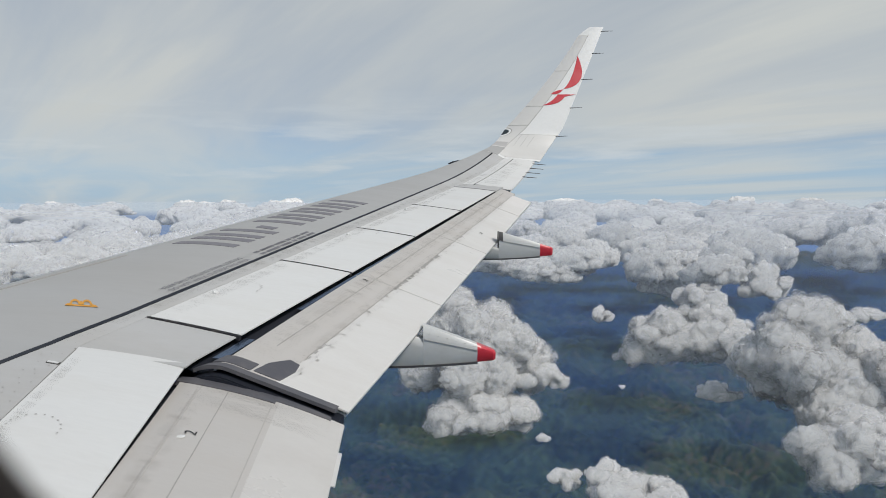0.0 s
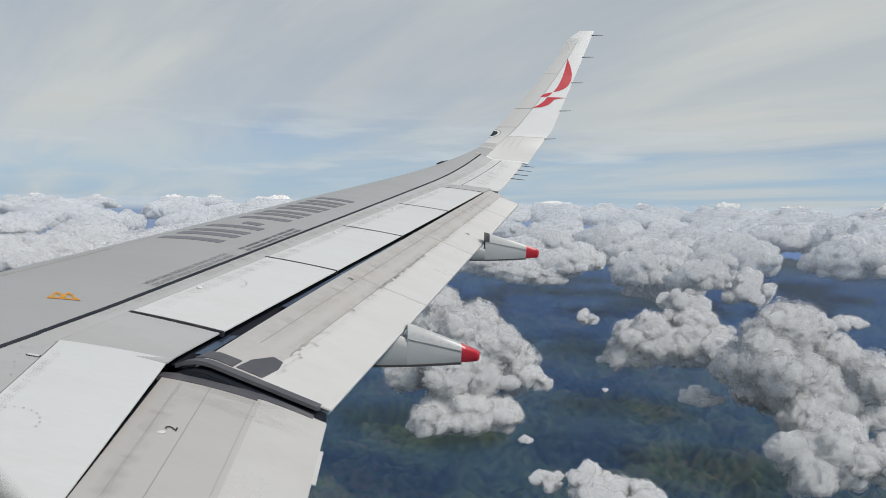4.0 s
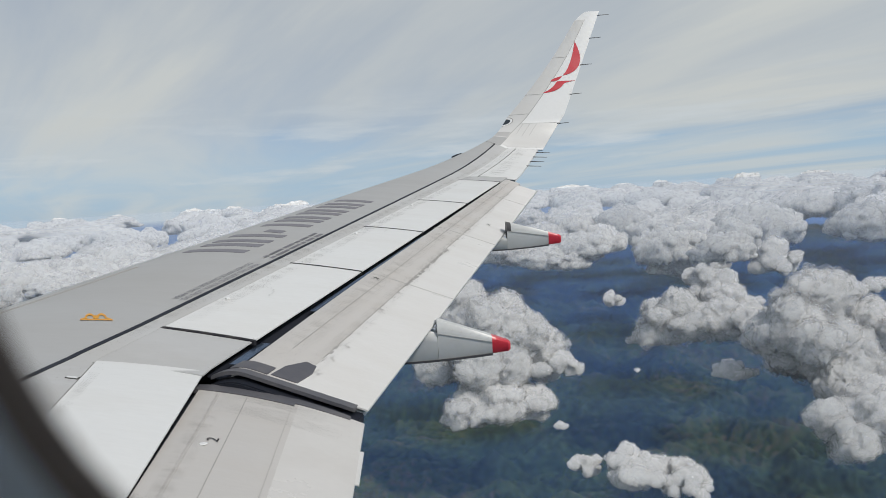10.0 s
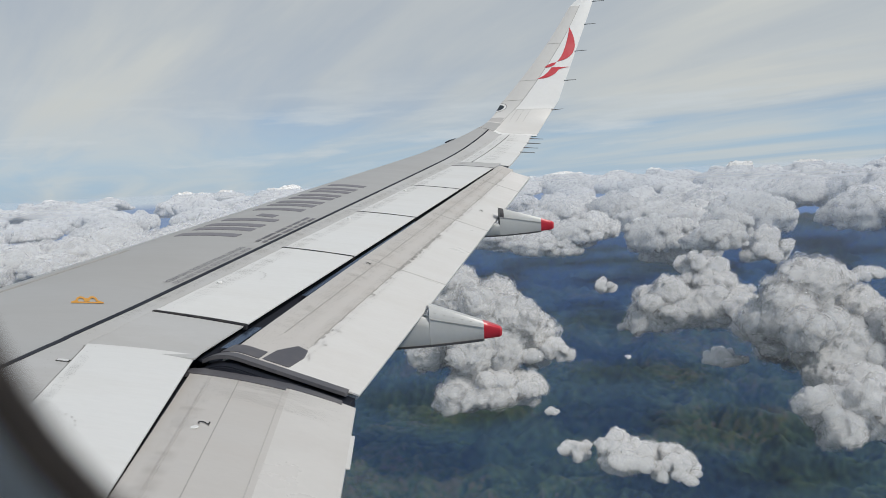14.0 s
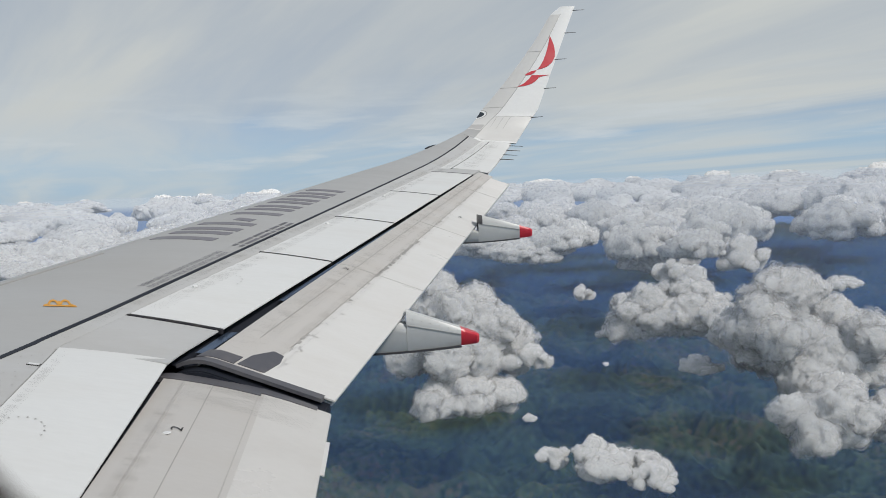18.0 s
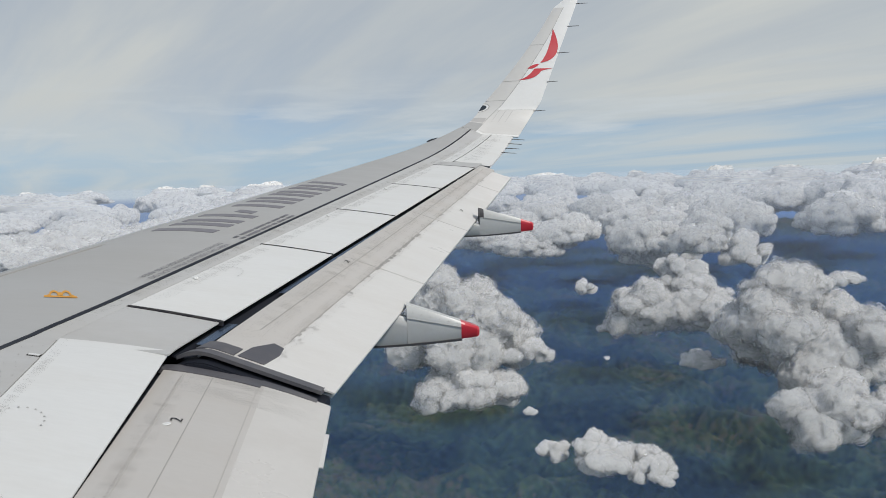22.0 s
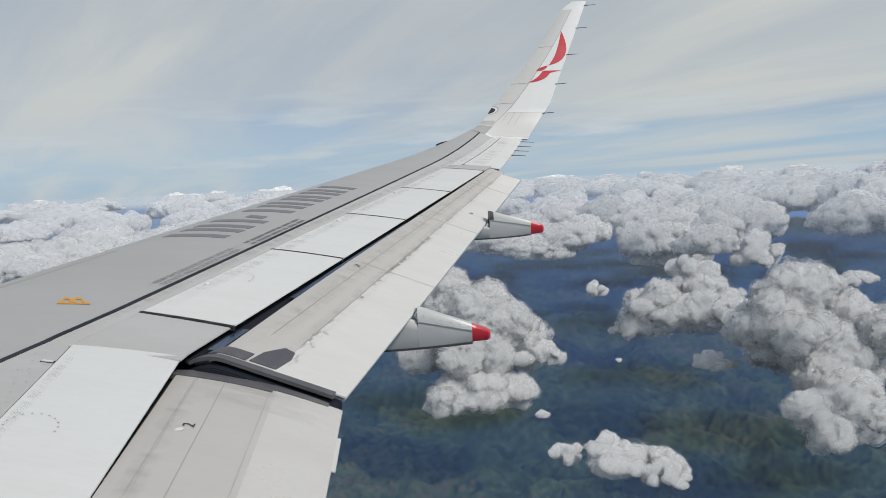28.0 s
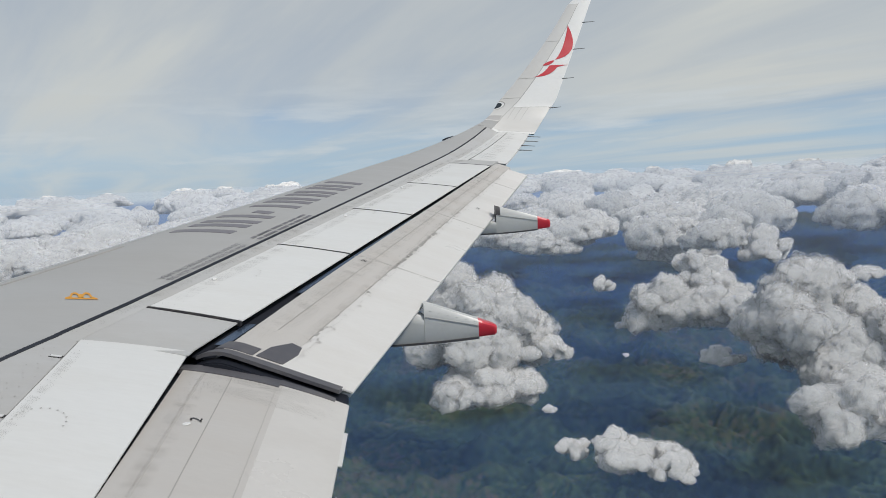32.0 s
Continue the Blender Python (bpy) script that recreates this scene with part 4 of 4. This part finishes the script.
def land_material():
    m = bpy.data.materials.new("mountain_land")
    m.use_nodes = True
    t = m.node_tree
    p = t.nodes["Principled BSDF"]
    where = node(t, "ShaderNodeTexCoord").outputs["Object"]
    broad = node(t, "ShaderNodeTexNoise", {"Vector": where, "Scale": 0.0055, "Detail": 9, "Roughness": 0.60, "Distortion": 0.6}).outputs[0]
    fine = node(t, "ShaderNodeTexNoise", {"Vector": where, "Scale": 0.11, "Detail": 8, "Roughness": 0.66}).outputs[0]
    fields = node(t, "ShaderNodeTexVoronoi", {"Vector": where, "Scale": 0.17, "Randomness": 1.0})
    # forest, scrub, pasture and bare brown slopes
    # the mix is painted darker in gullies and paler on ridges, as relief shading
    shade_fac = node(t, "ShaderNodeAttribute", attribute_name="gully_shade").outputs["Fac"]
    land_tone = calc(t, "ADD", calc(t, "SUBTRACT", broad, calc(t, "MULTIPLY", shade_fac, 0.22)), calc(t, "MULTIPLY", calc(t, "SUBTRACT", fine, 0.5), 0.25))
    colour = ramp(t, land_tone, (0.38, (0.024, 0.060, 0.040)), (0.48, (0.042, 0.090, 0.048)), (0.57, (0.075, 0.125, 0.056)), (0.68, (0.130, 0.115, 0.080)))
    # higher ground painted paler, so that ridges stand out as if lit
    height = node(t, "ShaderNodeSeparateXYZ", {0: where}).outputs[2]
    high = node(t, "ShaderNodeMapRange", {0: calc(t, "ADD", height, calc(t, "MULTIPLY", fine, 10.0)), 1: GROUND - 20, 2: GROUND + 40}).outputs[0]
    colour = blend(t, calc(t, "MULTIPLY", high, 0.35), colour, (0.095, 0.115, 0.062))
    tufts = ramp(t, fine, (0.34, 0.62), (0.66, 1.34))
    colour = blend(t, 1.0, colour, tufts, "MULTIPLY")
    plot = node(t, "ShaderNodeSeparateXYZ", {0: fields.outputs["Color"]})
    plots = ramp(t, plot.outputs[0], (0.70, 0.0), (0.74, 1.0))
    meadow = calc(t, "MULTIPLY", plots, ramp(t, broad, (0.47, 0.0), (0.58, 0.7)))
    colour = blend(t, meadow, colour, blend(t, plot.outputs[1], (0.115, 0.165, 0.065), (0.190, 0.150, 0.095)))
    t.links.new(colour, p.inputs["Base Color"])
    p.inputs["Roughness"].default_value = 0.95
    p.inputs["Specular IOR Level"].default_value = 0.1
    b = node(t, "ShaderNodeBump", {"Strength": 0.5, "Distance": 3.0, "Height": fine})
    t.links.new(b.outputs[0], p.inputs["Normal"])
    return m


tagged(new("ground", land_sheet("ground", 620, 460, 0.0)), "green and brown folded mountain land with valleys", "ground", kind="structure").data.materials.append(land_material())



def on_land(x, y):
    return Vector((x, y, GROUND + float(relief(np.array([x]), np.array([y]))[0][0])))


def village():
    """Pale roofs of a hill town, too small to tell apart."""
    rnd = random.Random(8)
    bm = bmesh.new()
    for k in range(60):
        p = on_land(477 + rnd.gauss(0, 11), 1404 + rnd.gauss(0, 9))
        w, d, h, a = rnd.uniform(0.5, 1.3), rnd.uniform(0.5, 1.2), rnd.uniform(0.5, 1.2), rnd.uniform(0, 3.1)
        foot = [(c * w * math.cos(a) - e * d * math.sin(a), c * w * math.sin(a) + e * d * math.cos(a)) for c, e in ((-1, -1), (1, -1), (1, 1), (-1, 1))]
        low, top = [[bm.verts.new(p + Vector((i, j, z))) for i, j in foot] for z in (-2.0, h)]
        ridge = [bm.verts.new(p + Vector(((foot[i][0] + foot[j][0]) / 2, (foot[i][1] + foot[j][1]) / 2, h * 1.5))) for i, j in ((0, 3), (1, 2))]
        for i in range(4):
            bm.faces.new((low[i], low[(i + 1) % 4], top[(i + 1) % 4], top[i]))
        bm.faces.new((top[0], top[1], ridge[1], ridge[0]))
        bm.faces.new((top[2], top[3], ridge[0], ridge[1]))
        bm.faces.new((top[3], top[0], ridge[0]))
        bm.faces.new((top[1], top[2], ridge[1]))
    paint = material("pale_roofs", (0.62, 0.60, 0.57), 0.8, grime=0.5, grime_colour=(0.35, 0.28, 0.24), scale=0.6)
    tagged(part("hill_town", bm, paint, smooth=0), "pale houses of a hill town among green mountains", "town", kind="stuff")


def river():
    """A pale river bed that winds through the valley."""
    def bank(u, v):
        x = mix(430, 560, u)
        p = on_land(x, 1500 + 18 * math.sin(u * 9) + 10 * math.sin(u * 23) + 5 * (v - 0.5))
        return p + Vector((0, 0, 0.8))
    silt = material("pale_silt", (0.42, 0.40, 0.34), 0.9, grime=0.5, grime_colour=(0.25, 0.26, 0.22), scale=0.3)
    tagged(part("river", panel(bank, 90, 2, 3.0), silt), "pale winding river bed in the valley", "river", kind="structure")


village()
river()


def haze_sheet(height, near, far_off, least, most, tint):
    """A thin sheet over the hills, painted as blue airlight that thickens with distance."""
    m = bpy.data.materials.new("painted_haze")
    m.use_nodes = True
    t = m.node_tree
    t.nodes.clear()
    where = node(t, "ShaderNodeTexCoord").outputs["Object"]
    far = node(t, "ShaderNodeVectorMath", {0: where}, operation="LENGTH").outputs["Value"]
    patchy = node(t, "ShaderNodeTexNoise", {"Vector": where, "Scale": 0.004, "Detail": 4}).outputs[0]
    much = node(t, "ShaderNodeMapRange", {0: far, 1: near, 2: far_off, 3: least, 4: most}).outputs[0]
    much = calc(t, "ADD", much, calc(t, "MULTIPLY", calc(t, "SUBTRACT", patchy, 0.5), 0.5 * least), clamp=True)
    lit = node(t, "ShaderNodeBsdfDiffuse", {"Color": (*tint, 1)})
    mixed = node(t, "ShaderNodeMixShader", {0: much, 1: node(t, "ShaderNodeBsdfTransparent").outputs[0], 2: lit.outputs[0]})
    t.links.new(mixed.outputs[0], node(t, "ShaderNodeOutputMaterial").inputs[0])
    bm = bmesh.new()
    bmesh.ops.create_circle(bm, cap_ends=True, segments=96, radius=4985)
    ob = part("haze_sheet", bm, m, smooth=0)
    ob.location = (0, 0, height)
    tagged(ob, "thin tinted sheet painted as haze over the mountains", "haze", kind="structure")


haze_sheet(-252, 650, 2000, 0.072, 0.22, (0.08, 0.27, 0.74))
haze_sheet(-242, 650, 2000, 0.072, 0.22, (0.08, 0.27, 0.74))
# pale sheet above the clouds, painted airlight that veils the far bank
haze_sheet(-12, 40, 480, 0.04, 0.32, (0.62, 0.69, 0.80))

# ---- clouds ----


def cloud_material():
    m = bpy.data.materials.new("cloud")
    m.use_nodes = True
    t = m.node_tree
    t.nodes.clear()
    p = node(t, "ShaderNodeBsdfPrincipled", {"Base Color": (0.995, 0.995, 0.995, 1), "Roughness": 1.0, "Specular IOR Level": 0.0, "Subsurface Weight": 1.0,
                                             "Subsurface Radius": (1.0, 1.0, 1.0), "Subsurface Scale": 110.0})
    t.links.new(p.outputs[0], node(t, "ShaderNodeOutputMaterial").inputs[0])
    return m


def fringe_material(edge, least):
    """One of several skins of thin torn cloud: the farther out, the less of it is left."""
    m = bpy.data.materials.new("cloud_fringe")
    m.use_nodes = True
    t = m.node_tree
    t.nodes.clear()
    where = node(t, "ShaderNodeTexCoord").outputs["Object"]
    lit = node(t, "ShaderNodeBsdfDiffuse", {"Color": (0.99, 0.99, 0.99, 1), "Roughness": 1.0})
    glow = node(t, "ShaderNodeBsdfTranslucent", {"Color": (0.99, 0.99, 0.99, 1)})
    body = node(t, "ShaderNodeMixShader", {0: 0.05, 1: lit.outputs[0], 2: glow.outputs[0]}).outputs[0]
    torn = node(t, "ShaderNodeTexNoise", {"Vector": where, "Scale": 0.085, "Detail": 7, "Roughness": 0.62, "Distortion": 0.5}).outputs[0]
    gone = node(t, "ShaderNodeMapRange", {0: torn, 1: edge - 0.16, 2: edge + 0.08, 3: least, 4: 1.0}).outputs[0]
    out = node(t, "ShaderNodeMixShader", {0: gone, 1: body, 2: node(t, "ShaderNodeBsdfTransparent").outputs[0]})
    t.links.new(out.outputs[0], node(t, "ShaderNodeOutputMaterial").inputs[0])
    return m


FRINGE = [fringe_material(*pair) for pair in ((0.70, 0.22), (0.63, 0.38), (0.58, 0.52), (0.54, 0.66))]
CLOUD = cloud_material()


def lattice(ix, iy, iz, k):
    """Random numbers from 0 to 1 for the cells of a lattice."""
    h = (ix.astype(np.int64) * 374761393 + iy.astype(np.int64) * 668265263 + iz.astype(np.int64) * 1440662683 + k * 974634777) & 0xFFFFFFFF
    h = ((h ^ (h >> 13)) * 1274126177) & 0xFFFFFFFF
    return ((h ^ (h >> 16)) & 0xFFFF) / 65535.0


def cells(p):
    """The distance from each point to the nearest of one scattered seed a cell, looked for in the eight nearest cells."""
    base = np.floor(p - 0.5)
    best = np.full(len(p), 1.2)
    for dx in (0, 1):
        for dy in (0, 1):
            for dz in (0, 1):
                c = base + (dx, dy, dz)
                d = 0.0
                for k in range(3):
                    d = d + (c[:, k] + 0.15 + 0.7 * lattice(c[:, 0], c[:, 1], c[:, 2], k) - p[:, k]) ** 2
                best = np.minimum(best, d)
    return np.sqrt(best)


def soft_noise(p):
    """Smooth noise from -1 to 1."""
    b = np.floor(p)
    f = p - b
    f = f * f * (3 - 2 * f)
    out = 0.0
    for dx in (0, 1):
        for dy in (0, 1):
            for dz in (0, 1):
                w = (f[:, 0] if dx else 1 - f[:, 0]) * (f[:, 1] if dy else 1 - f[:, 1]) * (f[:, 2] if dz else 1 - f[:, 2])
                out = out + w * lattice(b[:, 0] + dx, b[:, 1] + dy, b[:, 2] + dz, 7)
    return out * 2 - 1


bm = bmesh.new()
bmesh.ops.create_icosphere(bm, subdivisions=2, radius=1.0)
bm.verts.index_update()
BALL = np.array([tuple(v.co) for v in bm.verts])
BALL_FACES = np.array([[v.index for v in f.verts] for f in bm.faces])
bm.free()


LIGHTWARD = np.array((SUNWARD + Vector((0, 0, 0.5))).normalized())     # cloud scatters light all ways, so its skin turns to the light


def cloud_mesh(seed, wide_x, wide_y, tall, voxel, lumps=16, tower=0.0, steps=(0.012, 0.034, 0.060, 0.092)):
    """A heaped cloud: a flat-based pile of balls with smaller balls on them, made one skin, then puckered into billows at several sizes."""
    rnd = random.Random(seed)
    balls = []

    def ball(c, r):
        balls.append(BALL * (r * wide_x, r * wide_y, r * tall * 1.15) + np.array(c))
    for k in range(lumps):
        a, d = rnd.uniform(0, 2 * math.pi), rnd.random() ** 0.55
        r = rnd.uniform(0.20, 0.42) * (1.1 - 0.5 * d)
        c = Vector((d * math.cos(a) * 0.78, d * math.sin(a) * 0.78, rnd.uniform(-0.5, 0.15) + (0.45 + tower) * (1 - d) * rnd.random()))
        ball(Vector((c.x * wide_x, c.y * wide_y, c.z * tall)), r)
        for j in range(5):
            b, e = rnd.uniform(0, 2 * math.pi), rnd.uniform(-0.3, 1.3)
            q = c + Vector((math.cos(b) * math.cos(e), math.sin(b) * math.cos(e), math.sin(e))) * r * 0.95
            ball(Vector((q.x * wide_x, q.y * wide_y, q.z * tall)), r * rnd.uniform(0.25, 0.5))
    pts = np.concatenate(balls)
    pts[:, 2] = np.where(pts[:, 2] < -0.42 * tall, -0.42 * tall + (pts[:, 2] + 0.42 * tall) * 0.5, pts[:, 2])
    me = bpy.data.meshes.new("cloud_core")
    faces = np.concatenate([BALL_FACES + k * len(BALL) for k in range(len(balls))])
    me.from_pydata(pts.tolist(), [], faces.tolist())
    ob = bpy.data.objects.new("cloud_core", me)
    scene.collection.objects.link(ob)
    rem = ob.modifiers.new("skin", "REMESH")
    rem.mode, rem.voxel_size = "VOXEL", voxel
    soften = ob.modifiers.new("soften", "SMOOTH")
    soften.factor, soften.iterations = 0.6, 9
    done = bpy.data.meshes.new_from_object(ob.evaluated_get(bpy.context.evaluated_depsgraph_get()))
    bpy.data.objects.remove(ob)
    bpy.data.meshes.remove(me)
    size = min(wide_x, wide_y, tall * 1.5)
    n = len(done.vertices)
    co, no = np.empty(n * 3), np.empty(n * 3)
    done.vertices.foreach_get("co", co)
    done.vertices.foreach_get("normal", no)
    co, no = co.reshape(-1, 3), no.reshape(-1, 3)
    shift = np.array((seed * 1.7 + 300, 300.3, 305.1))
    for reach, deep in ((0.60, 0.045), (0.28, 0.010)):
        s = 1.0 / (reach * size)
        if reach * size < voxel * 1.3:
            break
        push = 0.55 - cells(co * s + shift) + 0.35 * soft_noise(co * s * 2.3 + shift)
        rough = 0.75 + 0.6 * soft_noise(co * s * 0.4 + shift * 2)
        co = co + no * (push * np.clip(rough, 0.05, 1.5) * deep * size * 1.5)[:, None]
    torn = []
    smooth = no.copy()
    for r, g in ((0.30, 0.026), (0.16, 0.014), (0.085, 0.015), (0.045, 0.016), (0.024, 0.014)):
        if r * size > voxel:
            co = co + no * (g * size * (2.2 * np.abs(soft_noise(co / (r * size) + shift * 3)) - 0.55))[:, None]
    done.vertices.foreach_set("co", co.reshape(-1))
    done.update()
    own = np.empty(n * 3)
    done.vertices.foreach_get("normal", own)
    whole = co / np.array((wide_x, wide_y, tall)) ** 2
    whole /= np.linalg.norm(whole, axis=1)[:, None] + 1e-6
    soft = 0.46 * whole + 0.14 * smooth + 0.05 * own.reshape(-1, 3) + 0.72 * LIGHTWARD
    soft /= np.linalg.norm(soft, axis=1)[:, None] + 1e-6
    for k, d in enumerate(steps):
        tufts = d * (1 + 0.9 * soft_noise(co / (0.30 * size) + shift * 4)) + (0.006 + 0.30 * d) * (soft_noise(co / (0.14 * size) + shift * 5) + 0.7 * soft_noise(co / (0.06 * size) + shift * 6))
        skin = done.copy()
        skin.vertices.foreach_set("co", (co + no * (tufts * size)[:, None]).reshape(-1))
        skin.update()
        skin.shade_smooth()
        skin.normals_split_custom_set_from_vertices(soft.tolist())
        skin.materials.append(FRINGE[k])
        torn.append(skin)
    done.vertices.foreach_set("co", (co - no * (0.008 * size)).reshape(-1))
    done.update()
    done.shade_smooth()
    done.normals_split_custom_set_from_vertices(soft.tolist())
    done.materials.append(CLOUD)
    return done, torn


def cloud(me, place, label, group="", turn=0.0, scale=(1, 1, 1), fringe=()):
    ob = new("cumulus_cloud", me)
    ob.matrix_world = pose(*place, 0, 0, turn) @ Matrix.Diagonal((*scale, 1))
    for skin in fringe:
        new("cloud_fringe", skin).parent = ob
    return tagged(ob, label, "cloud", group)


# the nearer clouds: place, half width and half height
NEAR = (
    (323, 895, -157, 78, 39),
    (338, 900, -117, 33, 29),
    (356, 673, -151, 81, 57),
    (336, 570, -187, 49, 38),
    (259, 895, -179, 30, 9),
    (241, 972, -143, 17, 14),
    (70, 827, -159, 74, 70),
    (137, 800, -183, 28, 16),
    (72, 796, -216, 60, 26),
    (104, 511, -183, 13, 9),
    (126, 496, -177, 17, 12),
    (143, 486, -182, 34, 12),
    (159, 476, -187, 16, 11),
    (109, 632, -193, 7, 5),
    (212, 773, -187, 6, 3),
    (521, 1138, -126, 45, 30),
    (554, 952, -143, 39, 14),
    (370, 844, -161, 39, 24),
    (291, 725, -180, 22, 11),
)
for k, (x, y, z, w, h) in enumerate(NEAR):
    big = w > 55
    me, torn = cloud_mesh(40 + k, w * 1.05, w * (0.75 if w > 25 else 0.9), h * 1.15, max(math.hypot(x, y) * 0.0016, 0.6), 30 if big else 18, 0.3 if big else 0.1)
    cloud(me, (x, y, z), "large bright white cumulus cloud with grey base" if big else "small white cumulus cloud over the mountains", "drifting cumulus clouds",
          fringe=torn)

# the banks of cloud towards the horizon
KINDS = [cloud_mesh(100 + k, 100, 80, 46, 2.9, 46, 0.25, (0.008, 0.030, 0.060)) for k in range(5)]
THIN = [cloud_mesh(120 + k, 100, 80, 40, 5.0, 52, 0.2, (0.008, 0.045)) for k in range(3)]
rng = random.Random(21)
for k in range(263):
    far = min(1.0, k / 225)
    r = mix(1350, 4750, far ** 0.85) * rng.uniform(0.95, 1.05)
    a = rng.uniform(-46, 48)
    if k >= 225:
        far, r, a = 0.1, rng.uniform(1380, 2000), rng.uniform(-36, -15)
    if k >= 245:
        far, r, a = 0.05, rng.uniform(1190, 1420), rng.uniform(4, 23)
    elif -15 < a < 3 and r < 1600:
        continue
    if a > 23 and r < 1700:
        continue
    s = rng.uniform(0.55, 1.05) * mix(0.9, 2.4, far)
    top = mix(-122, -56, far) + rng.uniform(-14, 10)
    if k >= 245:
        s, top = rng.uniform(0.32, 0.62), rng.uniform(-116, -92)
    near = far < 0.30
    pick = rng.randrange(5 if near else 3)
    me, torn = (KINDS if near else THIN)[pick]
    cloud(me, (r * math.sin(radians(a)), r * math.cos(radians(a)), top),
          "white heaped cloud in the bank along the horizon", "cloud bank", rng.uniform(0, 360), (s, s, min(s, 1.4) * rng.uniform(0.8, 1.3)), torn)
